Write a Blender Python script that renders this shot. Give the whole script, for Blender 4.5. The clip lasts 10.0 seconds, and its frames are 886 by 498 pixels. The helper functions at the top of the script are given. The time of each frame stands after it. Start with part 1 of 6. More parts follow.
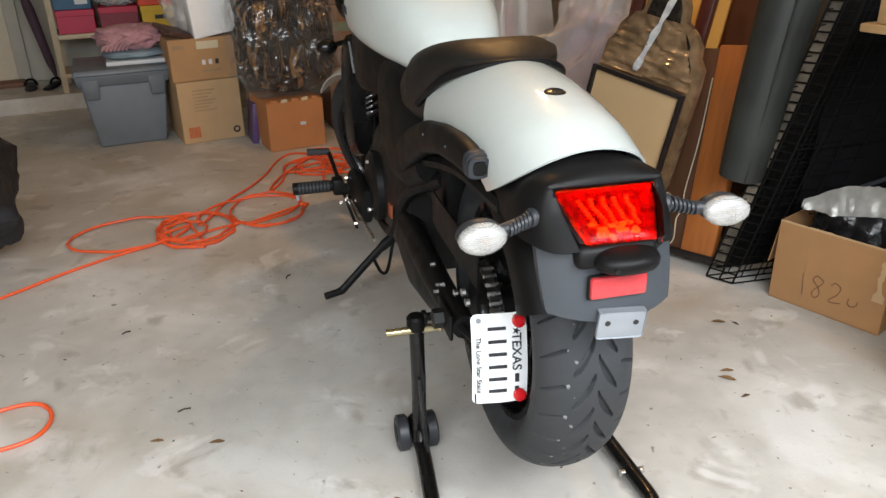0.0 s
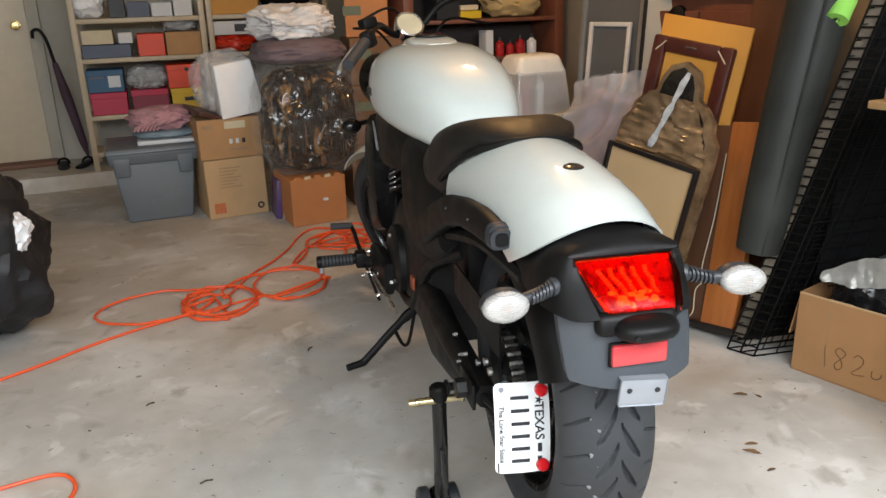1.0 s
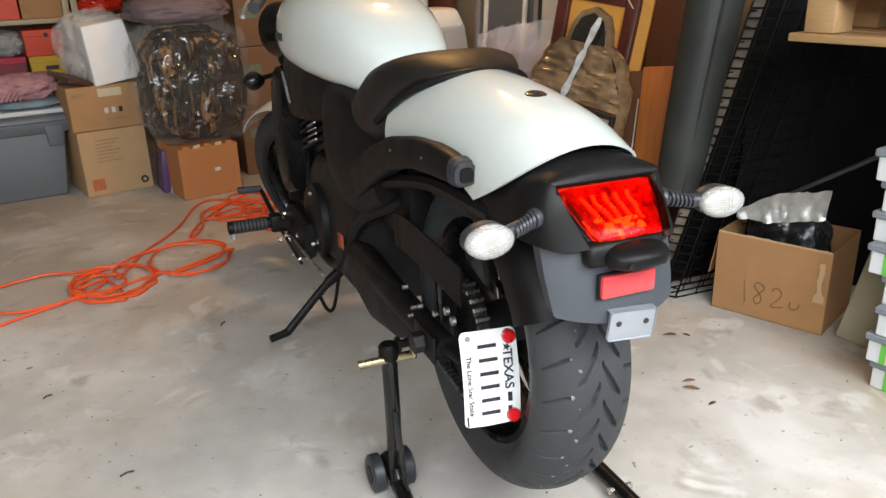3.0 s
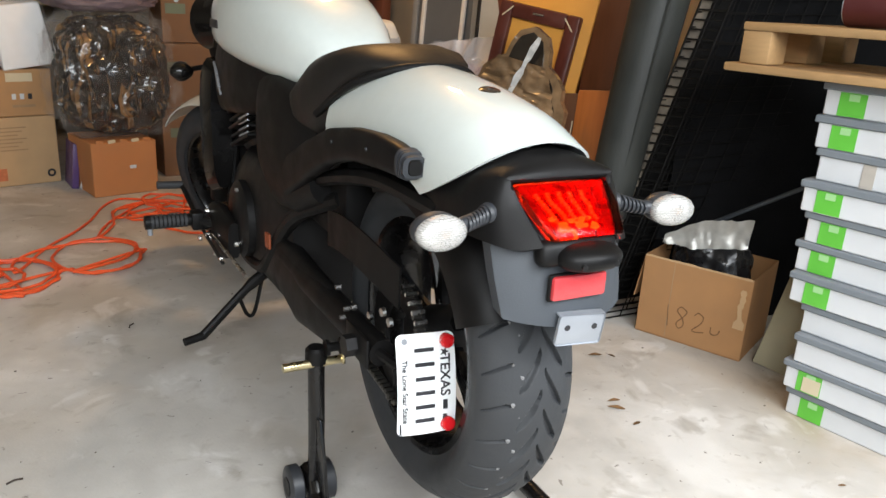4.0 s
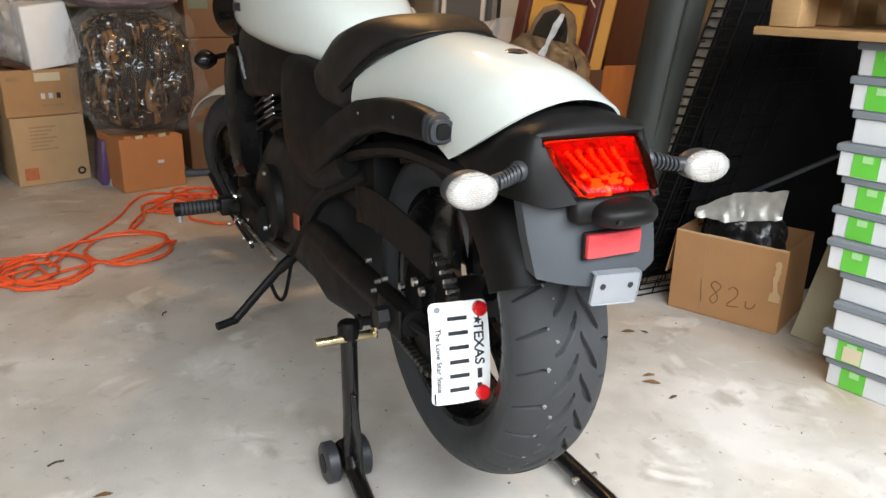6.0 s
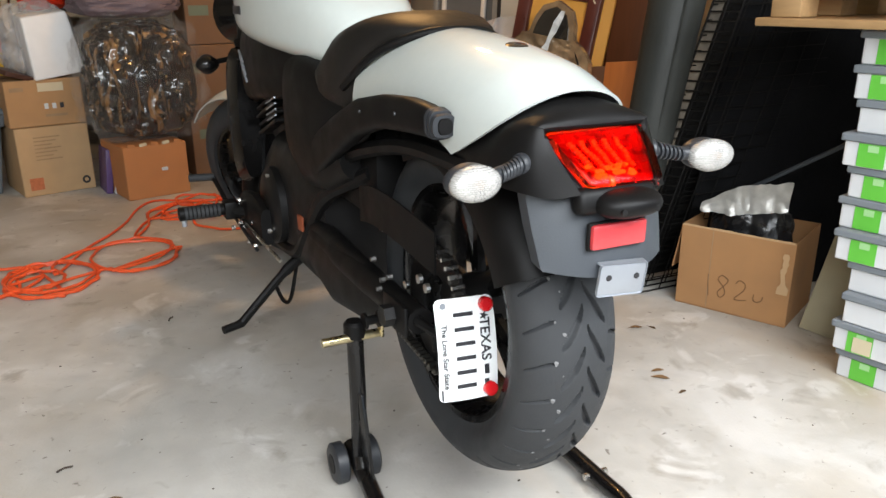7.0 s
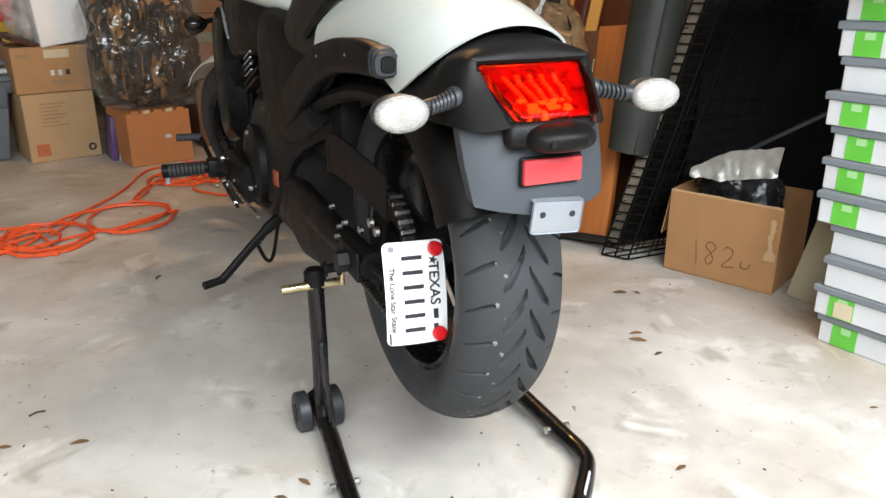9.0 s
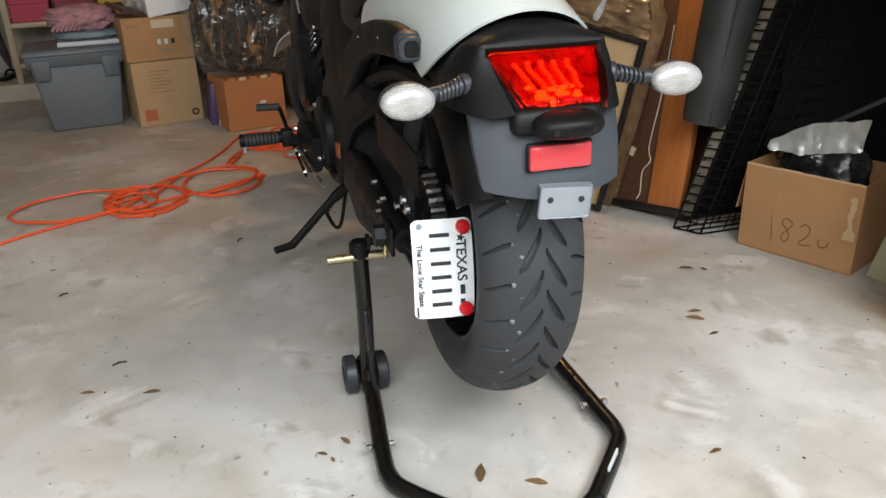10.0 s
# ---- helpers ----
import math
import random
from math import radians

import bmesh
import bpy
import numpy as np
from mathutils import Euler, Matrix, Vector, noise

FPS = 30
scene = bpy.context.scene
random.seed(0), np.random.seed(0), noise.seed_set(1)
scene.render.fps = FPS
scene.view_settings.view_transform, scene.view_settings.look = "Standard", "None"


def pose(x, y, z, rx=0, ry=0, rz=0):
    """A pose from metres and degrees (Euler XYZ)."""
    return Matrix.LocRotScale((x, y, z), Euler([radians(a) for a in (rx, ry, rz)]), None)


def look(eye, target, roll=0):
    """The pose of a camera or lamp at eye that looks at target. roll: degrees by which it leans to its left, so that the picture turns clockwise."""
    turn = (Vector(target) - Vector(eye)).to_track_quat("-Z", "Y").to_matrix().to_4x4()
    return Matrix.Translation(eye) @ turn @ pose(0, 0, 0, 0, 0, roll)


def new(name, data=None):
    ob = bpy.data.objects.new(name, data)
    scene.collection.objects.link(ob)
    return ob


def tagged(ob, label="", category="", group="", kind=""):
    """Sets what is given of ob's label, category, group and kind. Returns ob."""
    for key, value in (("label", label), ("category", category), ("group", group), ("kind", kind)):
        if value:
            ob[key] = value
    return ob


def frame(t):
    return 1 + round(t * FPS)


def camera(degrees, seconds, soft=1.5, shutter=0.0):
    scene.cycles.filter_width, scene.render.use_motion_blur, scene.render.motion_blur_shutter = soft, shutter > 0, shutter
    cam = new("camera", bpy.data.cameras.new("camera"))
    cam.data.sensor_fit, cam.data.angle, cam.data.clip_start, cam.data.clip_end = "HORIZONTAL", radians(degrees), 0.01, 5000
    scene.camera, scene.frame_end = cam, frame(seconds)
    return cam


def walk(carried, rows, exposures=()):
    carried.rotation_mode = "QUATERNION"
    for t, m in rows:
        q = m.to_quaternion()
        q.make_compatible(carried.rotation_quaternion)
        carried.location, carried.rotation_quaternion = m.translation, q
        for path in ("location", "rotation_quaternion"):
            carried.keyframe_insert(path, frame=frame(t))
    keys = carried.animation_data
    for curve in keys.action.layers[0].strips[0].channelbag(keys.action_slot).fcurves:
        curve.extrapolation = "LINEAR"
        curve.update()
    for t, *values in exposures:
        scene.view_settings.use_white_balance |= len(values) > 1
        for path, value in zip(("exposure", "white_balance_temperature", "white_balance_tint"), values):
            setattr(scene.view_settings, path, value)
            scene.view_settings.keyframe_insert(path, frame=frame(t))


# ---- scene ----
cam = camera(60.5, 10.0, soft=1.5)
PATH = [
    (0, (-0.473, -1.161, 1.146), (-0.046, 0.616, 0.333), -1.2),
    (0.5, (-0.476, -1.185, 1.143), (-0.013, 0.594, 0.355), -1.8),
    (1, (-0.492, -1.197, 1.152), (-0.089, 0.658, 0.525), -1.7),
    (1.5, (-0.491, -1.175, 1.145), (-0.104, 0.677, 0.497), -3.3),
    (2, (-0.475, -1.17, 1.147), (-0.027, 0.649, 0.446), -2.9),
    (2.5, (-0.508, -1.175, 1.129), (0.025, 0.628, 0.448), -3.7),
    (3, (-0.594, -1.076, 1.069), (0.096, 0.666, 0.369), -1.9),
    (3.2, (-0.605, -1.043, 1.055), (0.201, 0.65, 0.359), 1.9),
    (4.5, (-0.618, -1.022, 0.993), (0.3, 0.644, 0.375), 2.9),
    (5, (-0.616, -1.021, 0.988), (0.298, 0.646, 0.367), 2.5),
    (5.5, (-0.623, -1.025, 0.973), (0.246, 0.662, 0.342), 1.7),
    (6, (-0.624, -1.024, 0.963), (0.213, 0.671, 0.312), 1.1),
    (7.5, (-0.618, -1.026, 0.943), (0.198, 0.697, 0.336), -1.2),
    (8, (-0.61, -1.031, 0.93), (0.183, 0.715, 0.364), -2.2),
    (8.5, (-0.596, -1.048, 0.9), (0.186, 0.704, 0.333), -2.4),
    (9, (-0.52, -1.092, 0.888), (0.241, 0.627, 0.205), -0.1),
    (9.5, (-0.429, -1.153, 0.915), (0.163, 0.598, 0.153), 0.3),
    (10, (-0.404, -1.161, 0.927), (0.076, 0.618, 0.151), -1.9),
]
walk(cam, [(t, look(eye, target, roll)) for t, eye, target, roll in PATH],
     [(0, -0.2), (0.5, -0.2), (1.0, -0.15), (1.5, -0.1), (2.5, -0.06), (4.5, 0.0), (8.0, 0.0), (8.6, 0.08), (9.0, 0.08), (9.5, -0.22), (10.0, -0.42)])


# ---- light ----
A = radians(11)          # the garage is turned against the motorcycle


def gw(u, v, z=0.0):
    """Garage axes to world: u along the back wall, v into the garage."""
    return Vector((u * math.cos(A) - v * math.sin(A), u * math.sin(A) + v * math.cos(A), z))


world = bpy.data.worlds.new("sky")
scene.world = world
world.use_nodes = True
wn = world.node_tree
sky = wn.nodes.new("ShaderNodeTexSky")
sky.sky_type, sky.sun_disc = "NISHITA", False
sky.sun_elevation, sky.sun_rotation = radians(53), radians(180)
wn.links.new(sky.outputs[0], wn.nodes["Background"].inputs[0])
wn.nodes["Background"].inputs[1].default_value = 0.12

sun = new("sun", bpy.data.lights.new("sun", "SUN"))
sun.data.energy, sun.data.angle, sun.data.color = 1.6, radians(28), (1, 0.97, 0.92)
sun.matrix_world = look((0, -7, 8), (0, -1, 0))

door_sky = new("door_sky", bpy.data.lights.new("door_sky", "AREA"))
door_sky.data.shape, door_sky.data.size, door_sky.data.size_y = "RECTANGLE", 3.9, 0.8
door_sky.data.energy, door_sky.data.color = 175, (0.93, 0.97, 1.0)
door_sky.matrix_world = look(gw(-1.10, -1.70, 1.74), gw(-1.20, -0.30, 0.0))

bulb = new("ceiling_bulb", bpy.data.lights.new("ceiling_bulb", "POINT"))
bulb.data.energy, bulb.data.color, bulb.data.shadow_soft_size = 42, (1.0, 0.55, 0.20), 0.07
bulb.location = gw(0.85, 1.75, 2.3)

# ---- materials ----
MATS = {}


def mat(name, color, rough=0.5, metal=0.0, vary=0.12, scale=18.0, bump=0.0, bump_scale=60.0, coat=0.0,
        alpha=1.0, trans=0.0, rough_vary=0.08, emit=0.0, rand=0.0, ior=1.5, spec=0.5):
    """A surface with coarse and fine variation of colour, roughness and relief."""
    if name in MATS:
        return MATS[name]
    m = bpy.data.materials.new(name)
    m.use_nodes = True
    nt = m.node_tree
    b = nt.nodes["Principled BSDF"]
    tc = nt.nodes.new("ShaderNodeTexCoord")

    def tex(s, detail=6.0):
        n = nt.nodes.new("ShaderNodeTexNoise")
        n.inputs["Scale"].default_value, n.inputs["Detail"].default_value = s, detail
        nt.links.new(tc.outputs["Object"], n.inputs["Vector"])
        return n.outputs["Fac"]

    def remap(v, lo, hi):
        n = nt.nodes.new("ShaderNodeMapRange")
        n.inputs["From Min"].default_value, n.inputs["From Max"].default_value = 0.3, 0.7
        n.inputs["To Min"].default_value, n.inputs["To Max"].default_value = lo, hi
        nt.links.new(v, n.inputs["Value"])
        return n.outputs["Result"]

    def times(a, c):
        n = nt.nodes.new("ShaderNodeMath")
        n.operation = "MULTIPLY"
        nt.links.new(a, n.inputs[0])
        nt.links.new(c, n.inputs[1])
        return n.outputs[0]

    coarse, fine = tex(scale * 0.15, 4.0), tex(scale, 8.0)
    fac = times(remap(coarse, 1 - vary, 1 + vary), remap(fine, 1 - vary * 0.6, 1 + vary * 0.6))
    if rand:
        oi = nt.nodes.new("ShaderNodeObjectInfo")
        r = nt.nodes.new("ShaderNodeMapRange")
        r.inputs["To Min"].default_value, r.inputs["To Max"].default_value = 1 - rand, 1 + rand
        nt.links.new(oi.outputs["Random"], r.inputs["Value"])
        fac = times(fac, r.outputs["Result"])
    mix = nt.nodes.new("ShaderNodeVectorMath")
    mix.operation = "SCALE"
    mix.inputs[0].default_value = color
    nt.links.new(fac, mix.inputs["Scale"])
    nt.links.new(mix.outputs[0], b.inputs["Base Color"])
    nt.links.new(remap(fine, max(0.02, rough - rough_vary), min(1, rough + rough_vary)), b.inputs["Roughness"])
    b.inputs["Metallic"].default_value, b.inputs["IOR"].default_value = metal, ior
    b.inputs["Specular IOR Level"].default_value = spec
    b.inputs["Coat Weight"].default_value, b.inputs["Coat Roughness"].default_value = coat, 0.05
    b.inputs["Alpha"].default_value, b.inputs["Transmission Weight"].default_value = alpha, trans
    if bump:
        bn = nt.nodes.new("ShaderNodeBump")
        bn.inputs["Strength"].default_value, bn.inputs["Distance"].default_value = bump, 0.004
        nt.links.new(tex(bump_scale, 8.0), bn.inputs["Height"])
        nt.links.new(bn.outputs[0], b.inputs["Normal"])
    if emit:
        b.inputs["Emission Color"].default_value, b.inputs["Emission Strength"].default_value = (*color, 1), emit
    MATS[name] = m
    return m


def concrete():
    """Smooth slab with blotches, pale worn patches, pits and dark specks."""
    m = mat("concrete", (0.47, 0.45, 0.415), 0.60, vary=0.13, scale=14, bump=0.16, bump_scale=120, rough_vary=0.18)
    nt = m.node_tree
    b = nt.nodes["Principled BSDF"]
    tc = next(n for n in nt.nodes if n.type == "TEX_COORD")
    base = b.inputs["Base Color"].links[0].from_socket
    for scale, lo, hi, tint, detail, most in ((1.3, 0.48, 0.72, (0.36, 0.29, 0.20, 1), 6, 0.7), (2.2, 0.51, 0.64, (0.66, 0.65, 0.63, 1), 12, 0.55), (6.5, 0.59, 0.66, (0.74, 0.73, 0.71, 1), 14, 0.38), (7.0, 0.60, 0.70, (0.28, 0.25, 0.21, 1), 8, 0.6), (22.0, 0.60, 0.72, (0.34, 0.31, 0.27, 1), 10, 0.4),
                                        (38, 0.70, 0.76, (0.12, 0.10, 0.08, 1), 2, 0.7)):
        n = nt.nodes.new("ShaderNodeTexNoise")
        n.inputs["Scale"].default_value, n.inputs["Detail"].default_value = scale, detail
        n.inputs["Distortion"].default_value = 0.6
        nt.links.new(tc.outputs["Object"], n.inputs["Vector"])
        r = nt.nodes.new("ShaderNodeMapRange")
        r.inputs["From Min"].default_value, r.inputs["From Max"].default_value, r.inputs["To Max"].default_value = lo, hi, most
        nt.links.new(n.outputs["Fac"], r.inputs["Value"])
        x = nt.nodes.new("ShaderNodeMix")
        x.data_type = "RGBA"
        nt.links.new(r.outputs["Result"], x.inputs["Factor"])
        nt.links.new(base, x.inputs["A"])
        x.inputs["B"].default_value = tint
        base = x.outputs["Result"]
    nt.links.new(base, b.inputs["Base Color"])
    return m


def stretched(m, axis):
    """Draws a material's noise out along one axis."""
    nt = m.node_tree
    tc = next(n for n in nt.nodes if n.type == "TEX_COORD")
    mp = nt.nodes.new("ShaderNodeMapping")
    mp.inputs["Scale"].default_value = axis
    nt.links.new(tc.outputs["Object"], mp.inputs["Vector"])
    for n in nt.nodes:
        if n.type == "TEX_NOISE":
            nt.links.new(mp.outputs[0], n.inputs["Vector"])
    return m


def wood(name, color, scale=6.0, rough=0.5, axis=(1, 1, 14)):
    """Grain drawn out along one axis."""
    if name in MATS:
        return MATS[name]
    m = mat(name, color, rough, vary=0.18, scale=scale, bump=0.06, bump_scale=scale * 6)
    return stretched(m, axis)


def film(name, color=(0.9, 0.9, 0.92), rough=0.12, alpha=0.25):
    """Thin clear plastic film with creases."""
    m = mat(name, color, rough, vary=0.05, bump=0.9, bump_scale=22, alpha=alpha, rough_vary=0.05)
    m.node_tree.nodes["Principled BSDF"].inputs["Specular IOR Level"].default_value = 0.9
    return m


CONCRETE = concrete()
WALL = mat("wall_paint", (0.40, 0.37, 0.31), 0.75, vary=0.06, bump=0.1, bump_scale=120)
DOORP = mat("door_paint", (0.56, 0.49, 0.37), 0.45, vary=0.05)
PEARL = mat("pearl_white_paint", (0.505, 0.540, 0.515), 0.5, spec=0.25, vary=0.015, scale=300, coat=1.0, rough_vary=0.02)
BLACK = mat("black_satin_plastic", (0.0055, 0.0052, 0.0052), 0.48, spec=0.17, vary=0.2, bump=0.05, bump_scale=300)
GLOSSB = mat("black_gloss_paint", (0.005, 0.0046, 0.0046), 0.25, vary=0.1, coat=0.25, spec=0.3)
GREYP = mat("grey_mudguard_plastic", (0.040, 0.046, 0.054), 0.55, vary=0.08, bump=0.08, bump_scale=420)
VINYL = mat("seat_vinyl", (0.010, 0.009, 0.0082), 0.42, spec=0.33, vary=0.1, bump=0.18, bump_scale=330)
RUBBER = mat("tyre_rubber", (0.028, 0.030, 0.033), 0.68, vary=0.12, scale=30, bump=0.12, bump_scale=200)
STEEL = mat("bright_steel", (0.62, 0.60, 0.57), 0.25, metal=1.0, vary=0.08)
ALU = mat("dull_aluminium", (0.32, 0.34, 0.37), 0.42, metal=0.5, vary=0.1, bump=0.08)
BRASS = mat("zinc_yellow_steel", (0.66, 0.56, 0.33), 0.3, metal=1.0, vary=0.1)
DARKM = mat("dark_engine_metal", (0.010, 0.0095, 0.0095), 0.45, spec=0.3, metal=0.2, vary=0.2, bump=0.06)
REDREF = mat("red_reflector", (0.46, 0.035, 0.04), 0.16, vary=0.08, bump=0.25, bump_scale=500, coat=0.6)
CLEARL = mat("clear_lens", (0.46, 0.45, 0.42), 0.12, vary=0.35, scale=70, bump=0.35, bump_scale=110, coat=1.0, alpha=0.55)
nt = CLEARL.node_tree
bt = nt.nodes.new("ShaderNodeTexBrick")
bt.inputs["Scale"].default_value, bt.inputs["Mortar Size"].default_value = 95, 0.035
bt.inputs["Color1"].default_value, bt.inputs["Color2"].default_value, bt.inputs["Mortar"].default_value = (0.66, 0.65, 0.62, 1), (0.52, 0.51, 0.49, 1), (0.34, 0.33, 0.32, 1)
xyz, flat = nt.nodes.new("ShaderNodeSeparateXYZ"), nt.nodes.new("ShaderNodeCombineXYZ")
nt.links.new(next(n for n in nt.nodes if n.type == "TEX_COORD").outputs["Object"], xyz.inputs[0])
nt.links.new(xyz.outputs["X"], flat.inputs["X"])
nt.links.new(xyz.outputs["Z"], flat.inputs["Y"])
nt.links.new(flat.outputs[0], bt.inputs["Vector"])
nt.links.new(bt.outputs["Color"], nt.nodes["Principled BSDF"].inputs["Base Color"])
PLATEW = mat("plate_white", (0.80, 0.82, 0.82), 0.35, vary=0.03)
INK = mat("black_ink", (0.015, 0.015, 0.018), 0.5)
CARD = mat("cardboard", (0.42, 0.235, 0.105), 0.85, vary=0.10, scale=12, bump=0.10, bump_scale=90)
CARDP = mat("pale_cardboard", (0.48, 0.315, 0.165), 0.85, vary=0.09, scale=12, bump=0.08, bump_scale=90)
CARDO = mat("orange_brown_cardboard", (0.45, 0.185, 0.065), 0.8, vary=0.08, scale=12, bump=0.08)
TOTE = mat("grey_tote_plastic", (0.155, 0.175, 0.195), 0.5, vary=0.07, bump=0.06, bump_scale=200)
TOTED = mat("dark_grey_tote_plastic", (0.105, 0.12, 0.135), 0.45, vary=0.07)
CORD = mat("orange_cord", (0.78, 0.10, 0.025), 0.45, vary=0.10, scale=40)
SHELFM = mat("beige_shelf_metal", (0.44, 0.36, 0.25), 0.5, metal=0.1, vary=0.10)
PALLET = wood("pallet_wood", (0.37, 0.225, 0.100), 7, 0.7, (3, 14, 14))
ORWOOD = wood("orange_wood", (0.40, 0.13, 0.03), 5, 0.42, (14, 14, 1.5))
DKWOOD = wood("dark_red_wood", (0.075, 0.018, 0.012), 6, 0.35, (10, 10, 3))
SHWOOD = wood("red_brown_wood", (0.16, 0.055, 0.03), 6, 0.5, (10, 10, 2))
GOLDB = mat("gold_board", (0.68, 0.31, 0.050), 0.6, vary=0.07, scale=8)
TANB = mat("tan_board", (0.52, 0.35, 0.18), 0.65, vary=0.06, scale=8)
FOAM = mat("dark_green_grey_carpet", (0.027, 0.029, 0.026), 0.55, spec=0.4, vary=0.25, scale=9, bump=0.15, bump_scale=120)
WIRE = mat("black_wire", (0.006, 0.0055, 0.005), 0.65, spec=0.10)
CLOTHB = mat("black_cloth", (0.006, 0.006, 0.0065), 0.9, spec=0.08, vary=0.3, bump=0.5, bump_scale=80)
WHITEB = mat("white_carton", (0.59, 0.60, 0.61), 0.6, vary=0.06, scale=10)
GREYC = mat("grey_carton_lid", (0.17, 0.19, 0.21), 0.7, vary=0.08)
GREENL = mat("green_label", (0.12, 0.48, 0.05), 0.5, vary=0.08)
NOODLE = mat("green_foam", (0.28, 0.62, 0.10), 0.8, vary=0.06, bump=0.3)
LEAF = mat("dry_leaf", (0.17, 0.095, 0.040), 0.7, vary=0.2, rand=0.35)

# ---- mesh helpers ----


def part(name, bm, material, parent=None, label="", smooth=True, angle=35):
    me = bpy.data.meshes.new(name)
    bmesh.ops.recalc_face_normals(bm, faces=bm.faces[:])
    bm.to_mesh(me)
    bm.free()
    me.materials.append(material)
    if smooth:
        me.polygons.foreach_set("use_smooth", [True] * len(me.polygons))
        me.set_sharp_from_angle(angle=radians(angle))
    ob = new(name, me)
    ob.parent = parent
    if label:
        ob["label"] = label
    return ob


def thing(name, label, category, m=None, group="", kind=""):
    ob = new(name)
    ob.empty_display_size = 0.1
    if m is not None:
        ob.matrix_world = m
    return tagged(ob, label, category, group, kind)


def solo(name, bm, material, label, category, m=None, group="", kind="", smooth=True):
    ob = part(name, bm, material, None, "", smooth)
    if m is not None:
        ob.matrix_world = m
    return tagged(ob, label, category, group, kind)


def moved(bm, m):
    bmesh.ops.transform(bm, matrix=m, verts=bm.verts[:])
    return bm


def box(sx, sy, sz, bevel=0.0, at=(0, 0, 0), rot=None, segs=2):
    """A box centred on at, with rounded edges."""
    bm = bmesh.new()
    bmesh.ops.create_cube(bm, size=1.0)
    bmesh.ops.scale(bm, vec=(sx, sy, sz), verts=bm.verts[:])
    if bevel:
        bmesh.ops.bevel(bm, geom=bm.edges[:], offset=bevel, segments=segs, affect="EDGES", profile=0.5)
    if rot is not None:
        moved(bm, Euler([radians(a) for a in rot]).to_matrix().to_4x4())
    return moved(bm, Matrix.Translation(at))


def join(*bms):
    me = bpy.data.meshes.new("tmp")
    out = bmesh.new()
    for b in bms:
        b.to_mesh(me)
        b.free()
        out.from_mesh(me)
    bpy.data.meshes.remove(me)
    return out


def grid(rows, closed=False, caps=False):
    """A skin over rows of points."""
    bm = bmesh.new()
    vs = [[bm.verts.new(p) for p in row] for row in rows]
    n = len(rows[0])
    for a, b in zip(vs, vs[1:]):
        for i in range(n if closed else n - 1):
            j = (i + 1) % n
            bm.faces.new((a[i], a[j], b[j], b[i]))
    if caps:
        bm.faces.new(vs[0])
        bm.faces.new(vs[-1][::-1])
    return bm


def shell(bm, thick):
    bmesh.ops.recalc_face_normals(bm, faces=bm.faces[:])
    bmesh.ops.solidify(bm, geom=bm.faces[:], thickness=thick)
    return bm


def tube(points, radius, segs=10, closed=False, taper=None):
    """A round bar along points; taper gives a radius for each point."""
    pts = [Vector(p) for p in points]
    rows, n = [], len(pts)
    up = Vector((0.13, 0.29, 0.95)).normalized()
    for i, p in enumerate(pts):
        if closed:
            d = pts[(i + 1) % n] - pts[i - 1]
        else:
            d = pts[min(i + 1, n - 1)] - pts[max(i - 1, 0)]
        d.normalize()
        if abs(d.dot(up)) > 0.97:
            up = Vector((0.95, 0.2, 0.1)).normalized()
        s = d.cross(up).normalized()
        w = s.cross(d)
        r = taper[i] if taper else radius
        rows.append([p + r * (math.cos(2 * math.pi * k / segs) * s + math.sin(2 * math.pi * k / segs) * w) for k in range(segs)])
    if closed:
        rows.append(rows[0])
        bm = grid(rows, True)
        bmesh.ops.remove_doubles(bm, verts=bm.verts[:], dist=1e-6)
        return bm
    return grid(rows, True, True)


def curve(points, n=8):
    """Catmull-Rom through points."""
    p = [Vector(q) for q in points]
    p = [2 * p[0] - p[1]] + p + [2 * p[-1] - p[-2]]
    out = []
    for i in range(1, len(p) - 2):
        for k in range(n):
            t = k / n
            a, b, c, d = p[i - 1], p[i], p[i + 1], p[i + 2]
            out.append(0.5 * (2 * b + (c - a) * t + (2 * a - 5 * b + 4 * c - d) * t * t + (3 * b - a - 3 * c + d) * t ** 3))
    return out + [p[-2]]


def lathe(profile, axis="x", segs=48, at=(0, 0, 0)):
    """Turns (along, radius) pairs round an axis."""
    rows = []
    for a, r in profile:
        ring = []
        for k in range(segs):
            t = 2 * math.pi * k / segs
            c, s = r * math.cos(t), r * math.sin(t)
            v = {"x": (a, c, s), "y": (c, a, s), "z": (c, s, a)}[axis]
            ring.append(Vector(v) + Vector(at))
        rows.append(ring)
    bm = grid(rows, True)
    bm.verts.ensure_lookup_table()
    n = len(bm.verts)
    if profile[0][1] > 1e-5:
        bm.faces.new([bm.verts[k] for k in range(segs)])
    if profile[-1][1] > 1e-5:
        bm.faces.new([bm.verts[n - segs + k] for k in range(segs)])
    bmesh.ops.remove_doubles(bm, verts=bm.verts[:], dist=1e-6)
    return bm


def ring_lathe(profile, axis="x", segs=64, at=(0, 0, 0)):
    """As lathe, for a closed profile (a hoop)."""
    rows = []
    for a, r in list(profile) + [profile[0]]:
        ring = []
        for k in range(segs):
            t = 2 * math.pi * k / segs
            c, s = r * math.cos(t), r * math.sin(t)
            ring.append(Vector({"x": (a, c, s), "y": (c, a, s), "z": (c, s, a)}[axis]) + Vector(at))
        rows.append(ring)
    bm = grid(rows, True)
    bmesh.ops.remove_doubles(bm, verts=bm.verts[:], dist=1e-6)
    return bm


